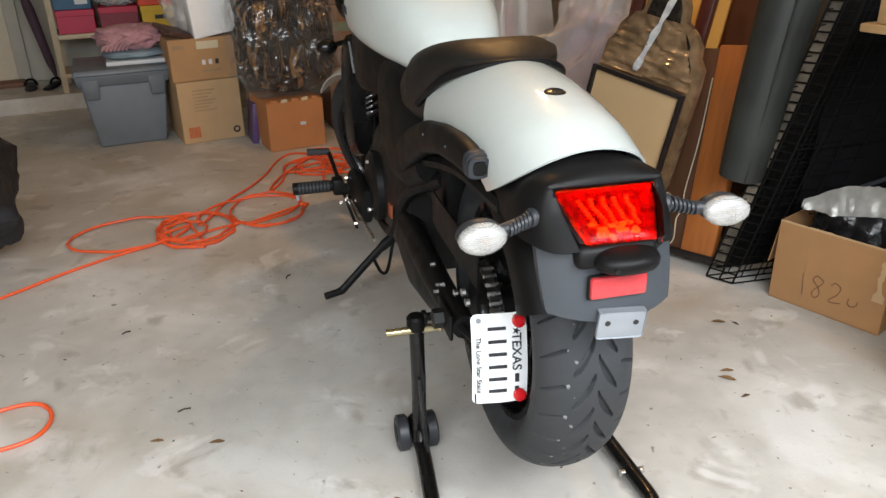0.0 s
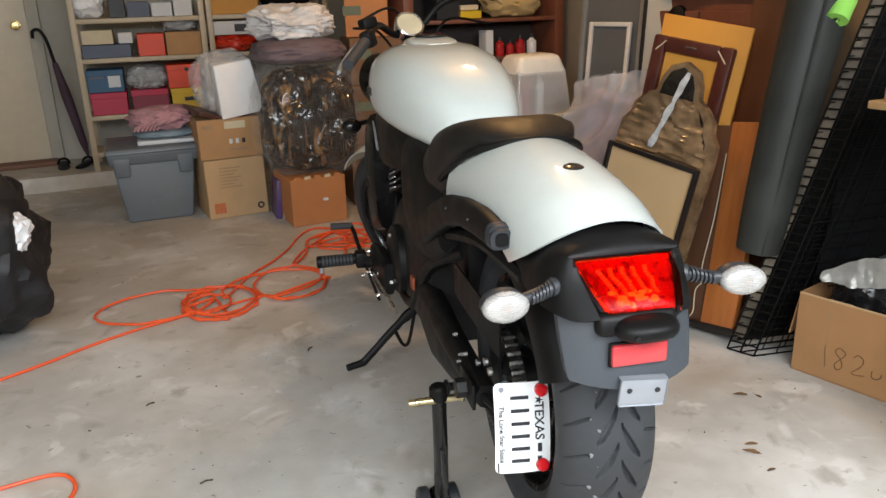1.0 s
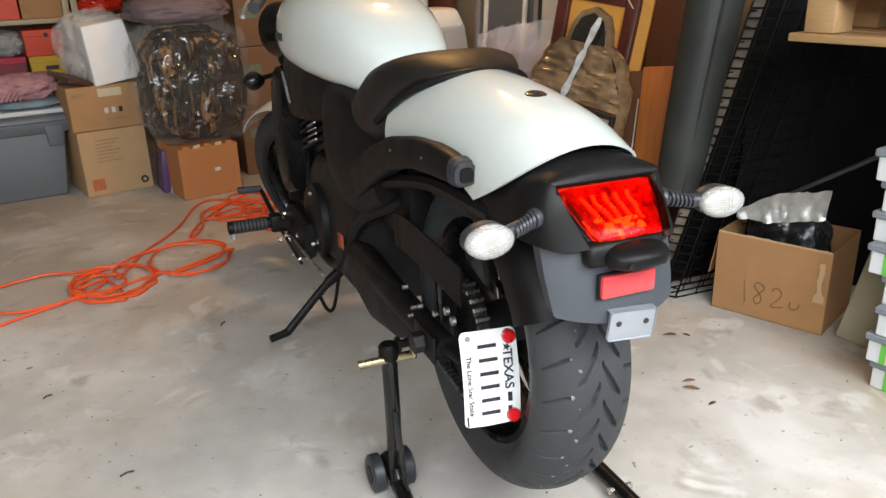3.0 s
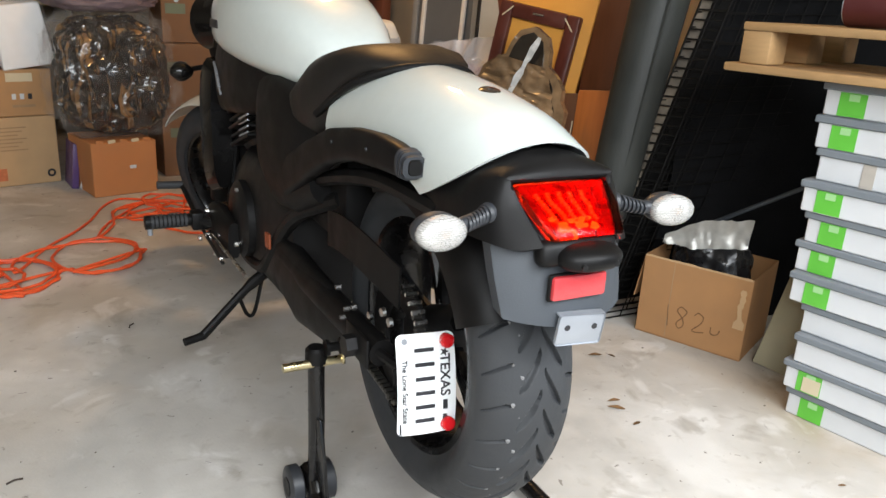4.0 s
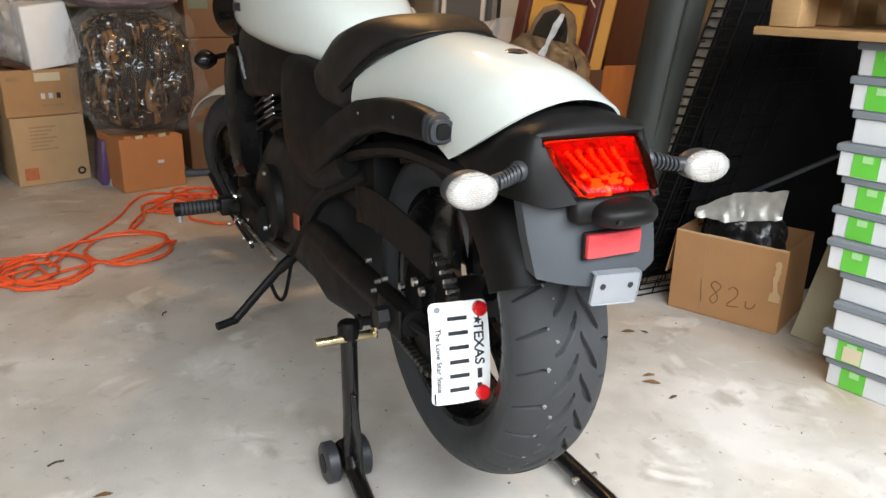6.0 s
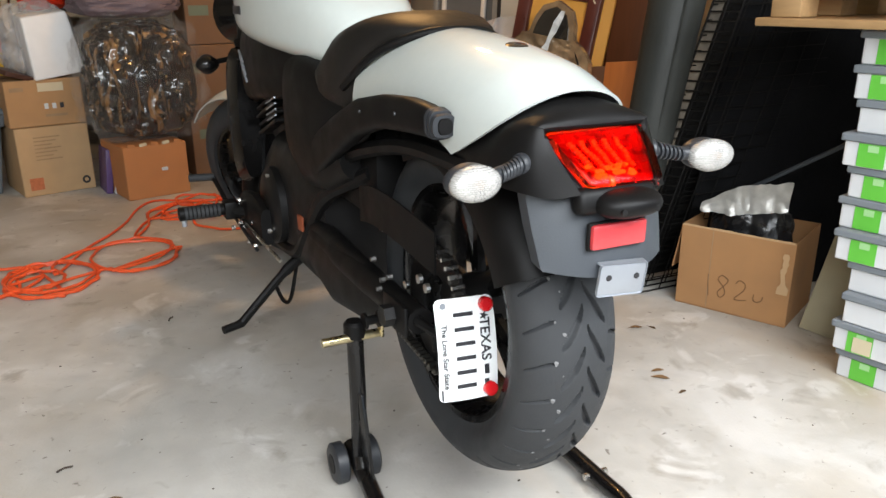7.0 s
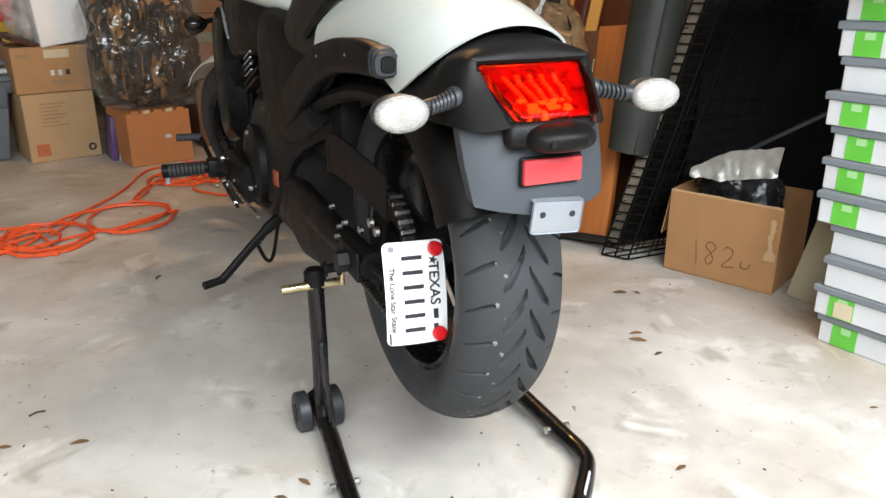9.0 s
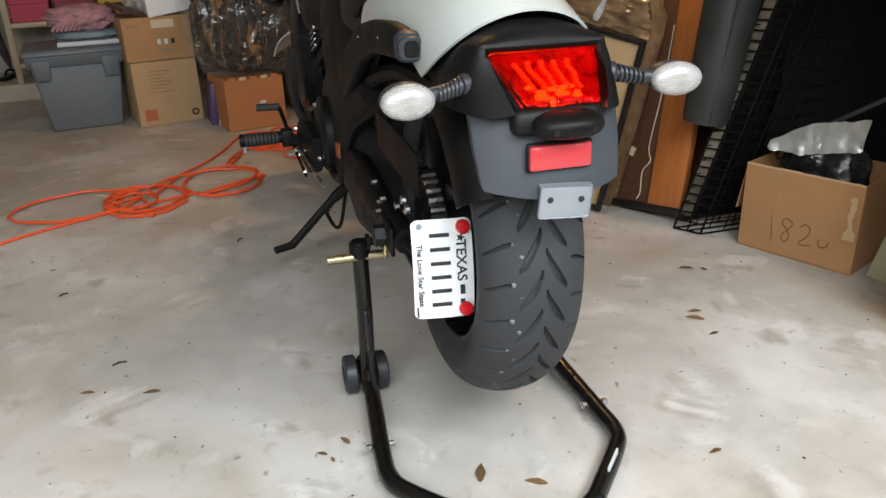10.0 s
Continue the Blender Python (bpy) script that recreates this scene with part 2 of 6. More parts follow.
def loft(sections, n=28, power=2.4, bend=0.0, waist=0.5):
    """Rounded sections (y, cx, half width, top, bottom) along y; bend pushes the sides forward; waist is the height of the widest line."""
    rows = []
    for y, cx, hw, zt, zb in sections:
        cz, row = zb + (zt - zb) * waist, []
        for k in range(n):
            t = 2 * math.pi * k / n
            c, s = math.cos(t), math.sin(t)
            x = math.copysign(abs(c) ** (2 / power), c)
            z = math.copysign(abs(s) ** (2 / power), s)
            row.append((cx + hw * x, y + bend * x * x * hw * hw / 0.017, cz + z * (zt - cz if z > 0 else cz - zb)))
        rows.append(row)
    return grid(rows, True, True)


def lumpy(sx, sy, sz, seed, amount=0.25, freq=3.0, sub=4, fold=0.0, power=2.6):
    """A sagging soft body that stands on z = 0."""
    bm = bmesh.new()
    bmesh.ops.create_icosphere(bm, subdivisions=sub, radius=1.0)
    for v in bm.verts:
        p = v.co.normalized()
        k = 1 / (abs(p.x) ** power + abs(p.y) ** power + abs(p.z) ** power) ** (1 / power)
        q = p * k
        d = noise.fractal(q * freq + Vector((seed, seed * 0.7, 0)), 0.9, 2.1, 5)
        f = 1 - abs(noise.noise(q * freq * 2.2 + Vector((0, seed, seed)))) * 2 if fold else 0
        q *= 1 + amount * d * 0.5 + fold * f
        v.co = (q.x * sx / 2, q.y * sy / 2, max(0.0, (q.z + 1) * sz / 2))
    return bm


def words(text, size, material, m, parent, name="lettering", squeeze=1.0, bold=0.018):
    cu = bpy.data.curves.new("lettering", "FONT")
    cu.body, cu.size, cu.extrude, cu.align_x, cu.align_y = text, size, 0.0002, "CENTER", "CENTER"
    cu.offset = size * bold
    tmp = new("tmp_text", cu)
    me = bpy.data.meshes.new_from_object(tmp.evaluated_get(bpy.context.evaluated_depsgraph_get()))
    bpy.data.objects.remove(tmp)
    bpy.data.curves.remove(cu)
    me.transform(Matrix.Diagonal((squeeze, 1, 1, 1)))
    me.transform(m)
    me.materials.clear()
    me.materials.append(material)
    ob = new(name, me)
    ob.parent = parent
    return ob


# ---- the garage ----
def wall(name, u0, u1, v0, v1, z0, z1, material=WALL, label="plain painted garage wall", category="wall"):
    bm = box(u1 - u0, v1 - v0, z1 - z0, 0, ((u0 + u1) / 2, (v0 + v1) / 2, (z0 + z1) / 2))
    return solo(name, bm, material, label, category, Matrix.Rotation(A, 4, "Z"), kind="structure", smooth=False)


wall("ground", -120, 120, -160, 120, -0.30, -0.02, CONCRETE, "pale concrete driveway outside the garage", "ground")
wall("floor", -3.6, 2.6, -1.65, 5.2, -0.30, 0.0, CONCRETE, "worn pale concrete garage floor with stains", "floor")
wall("wall_back", -3.6, 2.6, 5.09, 5.25, 0, 2.6)
wall("wall_left", -3.75, -3.6, -1.65, 5.25, 0, 2.6)
wall("wall_right", 2.05, 2.2, -1.65, 5.25, 0, 2.6)
wall("wall_front_left", -3.6, -2.9, -1.80, -1.65, 0, 2.6)
wall("wall_front_right", 1.95, 2.2, -1.80, -1.65, 0, 2.6)
wall("wall_front_top", -2.9, 1.95, -1.80, -1.65, 2.15, 2.6)
wall("ceiling", -3.75, 2.2, -1.80, 5.25, 2.6, 2.72, WALL, "plain painted garage ceiling", "ceiling")
wall("slab_step", -3.6, -0.55, 4.48, 5.09, 0.0, 0.10, CONCRETE, "raised concrete ledge in front of the door", "step")


# ---- the motorcycle ----
AX_Y, AX_Z, TYRE_R = 0.115, 0.415, 0.316      # rear axle and tyre
bike = thing("motorcycle", "pearl white and black cruiser motorcycle raised on a rear stand", "motorcycle")


def tread(x, s, width, around):
    """Depth of the tread cuts at x across and s along the tyre: long chevrons from the middle, short cuts on the shoulders."""
    best = 1.0
    pitch = around / 30
    for side in (-1, 1):
        for x0, x1, off, lean, bow, half in ((0.003, 0.038, 0.0, 0.064, 0.72, 0.0100), (0.046, 0.084, 0.29, 0.018, 1.6, 0.0030)):
            u = (side * x - x0) / (x1 - x0)
            if not 0 < u < 1:
                continue
            line = off * pitch + (0 if side > 0 else 0.5 * pitch) + lean * (u ** bow)
            d = (s - line + pitch / 2) % pitch - pitch / 2
            best = min(best, abs(d) / (half * (0.40 + 0.70 * math.sin(math.pi * min(1, u * 0.9 + 0.1)))))
    return 0.0 if best >= 1 else min(1.0, 1.6 * (1 - best ** 2))


def tyre(radius, width, rim_r, na, nc, cuts):
    """A round-shouldered motorcycle tyre about the x axis."""
    hw = width / 2
    prof = []
    for k in range(nc + 1):
        t = -1 + 2 * k / nc
        a = t * radians(78)
        x = hw * math.sin(a) / math.sin(radians(78))
        r = radius - 0.052 * (1 - math.cos(a)) / (1 - math.cos(radians(78)))
        prof.append((x, r, True))
    side = [(hw * 0.995, radius - 0.066), (hw * 0.95, radius - 0.080), (hw * 0.86, rim_r + 0.008), (hw * 0.80, rim_r - 0.004)]
    full = [(-x, r, False) for x, r in reversed(side)] + prof + [(x, r, False) for x, r in side]
    around = 2 * math.pi * radius
    rows = []
    for x, r, tr in full:
        row = []
        for j in range(na):
            th = 2 * math.pi * j / na
            d = 0.0090 * tread(x, th * radius, width, around) if tr and cuts else 0.0
            row.append((x, (r - d) * math.cos(th), (r - d) * math.sin(th)))
        rows.append(row)
    return grid(rows, True)


def wheel(name, radius, width, rim_r, m, cuts, na, nc):
    hw = width * 0.40
    rim = part(name, ring_lathe([(-hw, rim_r), (-hw, rim_r - 0.016), (-hw * 0.6, rim_r - 0.028), (hw * 0.6, rim_r - 0.028), (hw, rim_r - 0.016),
                                 (hw, rim_r), (hw * 0.7, rim_r - 0.012), (-hw * 0.7, rim_r - 0.012)]), GLOSSB, bike, "black cast alloy wheel")
    rim.matrix_local = m
    part("tyre", tyre(radius, width, rim_r, na, nc, cuts), RUBBER, rim, "black rubber tyre with angled tread cuts", angle=50)
    part("hub", lathe([(-0.07, 0.022), (-0.068, 0.045), (-0.02, 0.05), (0.02, 0.05), (0.068, 0.045), (0.07, 0.022)], segs=24), DARKM, rim)
    for k in range(5):
        for w in (-0.16, 0.16):
            a = 2 * math.pi * k / 5
            p0 = Vector((0, 0.045 * math.cos(a), 0.045 * math.sin(a)))
            p1 = Vector((0, (rim_r - 0.02) * math.cos(a + w), (rim_r - 0.02) * math.sin(a + w)))
            part("spoke", tube([p0, (p0 + p1) / 2, p1], 0.012, 6, taper=[0.016, 0.011, 0.013]), GLOSSB, rim)
    part("brake_disc", ring_lathe([(0.075, 0.12), (0.080, 0.12), (0.080, 0.075), (0.075, 0.075)]), STEEL, rim, "steel brake disc")
    return rim


rear = wheel("rear_wheel", TYRE_R, 0.176, 0.222, Matrix.Translation((0.014, AX_Y, AX_Z)), True, 1000, 128)
# small pale specks at even steps along the tread, left of the middle
speck_rng = random.Random(12)
marks = []
for k in range(60):
    th = 2 * math.pi * (k // 2 + 0.5) / 30 + (0.045 + 0.064) / TYRE_R * 0.78 + (k % 2) * 0.07
    size = speck_rng.uniform(0.0028, 0.0064) * (1.0 if k % 3 else 0.6)
    dx = (-0.046, -0.034)[k % 2] + speck_rng.uniform(-0.003, 0.003)
    blob = bmesh.new()
    tip = blob.verts.new((0, 0.0011, 0))
    ring = [blob.verts.new((size * speck_rng.uniform(0.4, 1.3) * math.cos(a * 0.9), -0.0014, 1.4 * size * speck_rng.uniform(0.4, 1.3) * math.sin(a * 0.9))) for a in range(7)]
    for a, b in zip(ring, ring[1:] + ring[:1]):
        blob.faces.new((tip, a, b))
    drop = 0.052 * (1 - math.cos(math.asin(abs(dx) / 0.088 * math.sin(radians(78))))) / (1 - math.cos(radians(78)))
    marks.append(moved(blob, Matrix.Rotation(th, 4, "X") @ Matrix.Translation((dx, TYRE_R - drop, 0))))
tagged(part("tread_scuffs", join(*marks), mat("pale_rubber_speck", (0.17, 0.17, 0.17), 0.8), rear, smooth=False), kind="stuff")
part("sprocket", ring_lathe([(-0.098, 0.115), (-0.091, 0.115), (-0.091, 0.06), (-0.098, 0.06)], segs=80), DARKM, rear)
STEER = Matrix.Translation((0, 1.40, 0.95)) @ Matrix.Rotation(radians(24), 4, Vector((0, -0.515, 0.857))) @ Matrix.Translation((0, -1.40, -0.95))
STEERW = Matrix.Translation((0, 1.30, 0.95)) @ Matrix.Rotation(radians(31), 4, Vector((0, -0.515, 0.857))) @ Matrix.Translation((0, -1.30, -0.95))
front = wheel("front_wheel", 0.312, 0.124, 0.232, STEERW @ Matrix.Translation((0, 1.69, 0.312)), False, 72, 12)

# chain along the left side
links = []
for k in range(46):
    y = 0.115 + k * 0.0145
    for zz in ((0.535 - 0.10 * k / 45, 0.300 + 0.05 * k / 45) if k < 16 else (0.300 + 0.05 * k / 45,)):
        links.append(box(0.020, 0.0125, 0.0115, 0.003, (-0.095, y, zz), segs=1))
for k in range(16):
    a = radians(90 + 180 * k / 15)
    links.append(box(0.020, 0.0125, 0.0115, 0.003, (-0.095, AX_Y + 0.119 * math.cos(a), AX_Z + 0.119 * math.sin(a)), (0, 0, 0), 1))
part("chain", join(*links), mat("oiled_steel", (0.07, 0.066, 0.06), 0.34, metal=0.8), bike, "dark drive chain")

# swingarm, axle and adjusters
for s in (-1, 1):
    part("swingarm", tube(curve([(s * 0.125, 0.66, 0.40), (s * 0.135, 0.42, 0.405), (s * 0.140, 0.22, 0.412), (s * 0.140, 0.06, 0.418)]), 0.03,
                          12, taper=[0.034 - 0.010 * k / 24 for k in range(25)]), BLACK, bike)
    part("axle_nut", lathe([(0.0, 0.010), (0.0, 0.020), (0.022, 0.020), (0.028, 0.012)], segs=6,
                           at=(s * 0.162 if s > 0 else -0.190, AX_Y, AX_Z)), DARKM, bike, "dark metal axle nut")
    part("adjuster_plate", box(0.008, 0.10, 0.055, 0.004, (s * 0.166, 0.11, 0.418)), BLACK, bike)
    part("stand_spool", lathe([(0, 0.008), (0, 0.016), (s * 0.006, 0.016), (s * 0.008, 0.009), (s * 0.026, 0.009), (s * 0.028, 0.016), (s * 0.034, 0.016)],
                              segs=16, at=(s * 0.155, 0.215, 0.365)), BLACK, bike)
for dy, dz in ((0.055, 0.045), (0.075, 0.02), (0.02, 0.062), (0.10, 0.07)):
    part("bolt", lathe([(-0.010, 0.0), (-0.010, 0.0045), (0, 0.0055)], segs=6, at=(-0.160, AX_Y + dy, AX_Z + dz)), mat("grey_bolt", (0.07, 0.068, 0.065), 0.4, metal=0.6), bike, "small bright bolt")
part("sprocket_cover", shell(grid([[(-0.118 - 0.02 * math.sin(math.pi * k / 12), 0.05 + 0.36 * k / 12, z + 0.03 * math.sin(math.pi * k / 12))
                                    for z in (0.50, 0.545, 0.575)] for k in range(13)]), 0.004), BLACK, bike)
part("lower_cover", loft([(0.22, -0.13, 0.012, 0.42, 0.36), (0.34, -0.135, 0.024, 0.44, 0.31), (0.52, -0.135, 0.03, 0.44, 0.28), (0.68, -0.13, 0.028, 0.44, 0.30)]),
     BLACK, bike)

# inner rear mudguard: a black channel over the tyre
rows = []
for k in range(14):
    a = radians(27 + 85 * k / 13)
    row = []
    for x, drop in ((-0.101, 0.085), (-0.103, 0.062), (-0.100, 0.040), (-0.088, 0.020), (-0.06, 0.006), (-0.02, 0.0), (0.02, 0.0), (0.06, 0.004), (0.09, 0.016), (0.106, 0.034), (0.111, 0.060), (0.110, 0.085)):
        r = 0.350 - drop
        row.append((x, AX_Y - r * math.cos(a), AX_Z + r * math.sin(a)))
    rows.append(row)
part("inner_mudguard", shell(grid(rows), 0.004), BLACK, bike)

# pearl white tail cowl: an arched shell that comes to points at its lower rear corners
rows = []
for k in range(25):
    v = k / 24
    y0 = 0.345 - 0.515 * v
    ztop = 0.888 + 0.012 * v - 0.068 * v ** 2.3 - 0.010 * max(0, v - 0.85) / 0.15
    hw = 0.142 - 0.024 * v
    row = []
    for i in range(33):
        t = -1 + 2 * i / 32
        a = t * radians(96)
        x = hw * math.sin(a) / math.sin(radians(84)) if abs(a) < radians(84) else math.copysign(hw, a)
        drop = (0.150 - 0.047 * v) * (1 - math.cos(a)) / (1 - math.cos(radians(96)))
        # the rear hem runs forward down the sides
        y = y0 + (0.150 * abs(t) ** 2.6) * v
        row.append((x, y, ztop - drop))
    rows.append(row)
cowl = part("tail_cowl", shell(grid(rows), -0.004), PEARL, bike, "glossy pearl white tail cowl", angle=60)
part("lock", join(lathe([(0, 0.0195), (0.004, 0.0195), (0.007, 0.015), (0.007, 0.0)], "z", 24),
                  box(0.012, 0.003, 0.002, 0.0008, (0, 0, 0.0075))), mat("dark_chrome", (0.10, 0.095, 0.09), 0.22, metal=0.9, vary=0.3), bike, "dark chrome fastener on the cowl").matrix_local = \
    pose(0, 0.0, 0.867, 9)

# black tail behind the cowl: a folded cover that flares round the lamp
def skin(rows, n=3):
    """A smooth skin through rows of points, rounded both ways."""
    fine = [curve(row, n) for row in rows]
    cols = [curve(col, n) for col in zip(*fine)]
    return grid([list(row) for row in zip(*cols)])


def mirrored(half):
    """Left half of a section, from its foot to the middle, completed to the right."""
    return [(-x, y, z) for x, y, z in half] + [(x, y, z) for x, y, z in reversed(half[:-1])]


part("tail_deck", shell(skin([mirrored(h) for h in (
    [(0.096, 0.10, 0.690), (0.098, 0.10, 0.715), (0.094, 0.10, 0.735), (0.078, 0.10, 0.762), (0.045, 0.10, 0.786), (0, 0.10, 0.796)],
    [(0.100, 0.0, 0.694), (0.102, 0.0, 0.718), (0.098, 0.0, 0.738), (0.080, 0.0, 0.764), (0.045, 0.0, 0.790), (0, 0.0, 0.800)],
    [(0.111, -0.09, 0.697), (0.110, -0.09, 0.724), (0.104, -0.09, 0.743), (0.087, -0.09, 0.767), (0.045, -0.09, 0.795), (0, -0.09, 0.804)],
    [(0.116, -0.165, 0.700), (0.114, -0.162, 0.735), (0.108, -0.150, 0.757), (0.093, -0.150, 0.780), (0.045, -0.152, 0.803), (0, -0.153, 0.807)],
    [(0.108, -0.212, 0.700), (0.102, -0.200, 0.742), (0.096, -0.189, 0.772), (0.087, -0.186, 0.786), (0.045, -0.187, 0.796), (0, -0.188, 0.797)],
    [(0.088, -0.243, 0.697), (0.086, -0.214, 0.745), (0.085, -0.202, 0.777), (0.083, -0.200, 0.784), (0.045, -0.201, 0.7855), (0, -0.201, 0.7855)],
    [(0.058, -0.262, 0.704), (0.070, -0.226, 0.744), (0.080, -0.201, 0.774), (0.079, -0.199, 0.779), (0.045, -0.199, 0.780), (0, -0.199, 0.780)])]), -0.004),
     BLACK, bike, "black tail section folded round the lamp", angle=32)
part("deck_ridge", loft([(-0.120, 0, 0.030, 0.8145, 0.80), (-0.155, 0, 0.036, 0.8105, 0.79), (-0.192, 0, 0.040, 0.7985, 0.78)], 20, 5), BLACK, bike)

# tail lamp: a red trapezoid with inner ribs
def quad_prism(cs, depth):
    """A flat outline, pushed forward by depth, rounded."""
    bm = bmesh.new()
    a = [bm.verts.new(c) for c in cs]
    b = [bm.verts.new((Vector(c) + Vector(depth))) for c in cs]
    bm.faces.new(a)
    bm.faces.new(b[::-1])
    for i in range(len(a)):
        j = (i + 1) % len(a)
        bm.faces.new((a[i], a[j], b[j], b[i]))
    bmesh.ops.bevel(bm, geom=bm.edges[:], offset=0.004, segments=3, affect="EDGES", profile=0.5)
    return bm


LT, LB = (-0.203, 0.778), (-0.269, 0.717)
LAMP_EDGE = ((-0.076, 0), (0.079, 0), (0.081, 0.45), (0.069, 1), (-0.046, 1), (-0.062, 0.5))


def lamp_outline(grow, back):
    """The lamp's outline, widened by grow and set back behind the lens."""
    out = []
    for x, w in LAMP_EDGE:
        w = w + grow * 11 * (w - 0.5) * 2
        out.append((x + math.copysign(grow, x), LT[0] + (LB[0] - LT[0]) * w + back * 0.68, LT[1] + (LB[1] - LT[1]) * w - back * 0.73))
    return out


TLENS = mat("red_lens_clear", (0.90, 0.035, 0.012), 0.08, vary=0.04, trans=1.0, ior=1.20, bump=0.10, bump_scale=60)
lamp = part("tail_light", quad_prism(lamp_outline(0.0, 0.0), (0, 0.009, -0.0095)), TLENS, bike, "glossy red tail light lens", angle=40)
part("lamp_surround", quad_prism(lamp_outline(0.0035, 0.0185), (0, 0.03, -0.032)), BLACK, lamp)
GLOWR = mat("lit_lamp_core", (1.0, 0.33, 0.03), 0.25, vary=0.5, scale=120, emit=1.4)
REFL = mat("lamp_reflector", (0.62, 0.03, 0.02), 0.30, metal=0.35, vary=0.45, scale=70, bump=0.6, bump_scale=90)


def in_lamp(u, w, back):
    """Place behind the lens: u across (-1 to 1), w down it (0 to 1)."""
    x = (-0.073 + 0.028 * w) * (1 - u) / 2 + (0.078 - 0.008 * w) * (1 + u) / 2
    return Vector((x, LT[0] + (LB[0] - LT[0]) * w + back * 0.68, LT[1] + (LB[1] - LT[1]) * w - back * 0.73))


part("reflector_plate", shell(grid([[in_lamp(u, w, 0.0155) for u in (-1.0, 0, 1.0)] for w in (-0.02, 0.5, 1.02)]), 0.002), REFL, lamp)
for k in range(9):
    u = -0.90 + 1.80 * k / 8
    part("reflector_rib", tube([in_lamp(u, 0.05, 0.0155), in_lamp(u, 0.97, 0.0155)], 0.0016, 8), REFL, lamp)
for k in range(4):
    w = 0.14 + 0.24 * k
    part("reflector_step", tube([in_lamp(-0.90, w, 0.0155), in_lamp(0.88, w - 0.02, 0.0155)], 0.0014, 6), REFL, lamp)
lamp_rng = random.Random(5)
STREAK = mat("lamp_fibre", (1.0, 0.18, 0.02), 0.3, vary=0.6, scale=120, emit=0.7)
for k in range(5):
    u = -0.66 + 0.26 * k
    line = curve([in_lamp(u + 0.10 * w + lamp_rng.uniform(-0.04, 0.04), 0.16 + 0.52 * w, 0.0145) for w in (0.0, 0.25, 0.5, 0.75, 1.0)])
    part("light_guide", tube(line, 0.003, 8, taper=[0.0016 + 0.0030 * abs(math.sin(i * 0.9 + k)) for i in range(len(line))]), STREAK, lamp)
for k in range(12):
    u, w = -0.56 + 0.17 * (k % 6) + lamp_rng.uniform(-0.05, 0.05), 0.66 + 0.15 * (k // 6) + lamp_rng.uniform(-0.05, 0.05)
    bulb_bm = lumpy(lamp_rng.uniform(0.008, 0.016), lamp_rng.uniform(0.006, 0.012), 0.003, k * 1.7, 0.7, 1.4, sub=2)
    part("lamp_bulb", moved(bulb_bm, Matrix.Translation(in_lamp(u, w, 0.0145)) @ Matrix.Rotation(radians(42), 4, "X")), GLOWR, lamp)
part("lamp_divider", tube([in_lamp(0.36, 0.04, 0.0145), in_lamp(0.34, 0.95, 0.0145)], 0.0016, 8), REFL, lamp)

# grey mudguard tongue that carries lamp, reflector and bracket: a flat blade with folded edges
rows = []
for z, w, ye, yc in ((0.722, 0.104, -0.190, -0.236), (0.69, 0.111, -0.203, -0.250), (0.65, 0.1095, -0.217, -0.258), (0.62, 0.106, -0.227, -0.262), (0.602, 0.1035, -0.232, -0.263), (0.588, 0.1015, -0.235, -0.263)):
    low = 0.014 if z < 0.59 else 0.0
    w -= 0.003
    row = [(0.005 - w * 0.955, ye + 0.030, z + low)]
    for t in (-1.0, -0.97, -0.86, -0.72, -0.55, -0.3, 0.0, 0.3, 0.55, 0.72, 0.86, 0.97, 1.0):
        row.append((0.005 + w * t, yc + (ye - yc) * abs(t) ** 2.6, z + low * (1 if abs(t) > 0.9 else abs(t) ** 1.3) - (0.004 if low else 0)))
    rows.append(row + [(0.005 + w * 0.955, ye + 0.030, z + low)])
guard = part("mudguard", shell(grid(rows), 0.004), GREYP, bike, "matt dark grey plastic rear mudguard", angle=40)
bulge = bmesh.new()
bmesh.ops.create_uvsphere(bulge, u_segments=28, v_segments=16, radius=1.0)
for v in bulge.verts:
    v.co = (math.copysign(abs(v.co.x) ** 0.75, v.co.x) * 0.050, v.co.y * 0.036, math.copysign(abs(v.co.z) ** 0.85, v.co.z) * 0.019)
plamp = part("plate_lamp", moved(bulge, Matrix.Translation((0.008, -0.270, 0.690))), BLACK, bike, "rounded black plate lamp housing")
part("lamp_base", box(0.126, 0.030, 0.036, 0.012, (-0.002, -0.256, 0.694), (-14, 0, 0), 3), BLACK, plamp)
for s in (-1, 1):
    part("screw", lathe([(-0.004, 0.0), (-0.003, 0.0042), (0.004, 0.0045)], "y", 10, at=(s * 0.026 + 0.006, -0.3005, 0.687)), DARKM, plamp)
refl = part("reflector", box(0.088, 0.010, 0.034, 0.004, (0.002, -0.266, 0.646)), REDREF, bike, "red plastic rear reflector")
part("reflector_frame", box(0.094, 0.008, 0.040, 0.004, (0.002, -0.261, 0.646)), BLACK, refl)
brk = part("bracket", join(box(0.074, 0.003, 0.047, 0.004, (0, 0, 0)), box(0.074, 0.012, 0.003, 0.001, (0, 0.006, 0.022))), ALU, bike, "bare aluminium plate bracket with two holes")
brk.matrix_local = pose(0.009, -0.271, 0.583, 6, 3, -4)
for s in (-1, 1):
    part("hole", lathe([(-0.0022, 0.0), (-0.0022, 0.0045), (0.002, 0.0045)], "y", 12, at=(s * 0.022, 0, 0.004)), INK, brk)

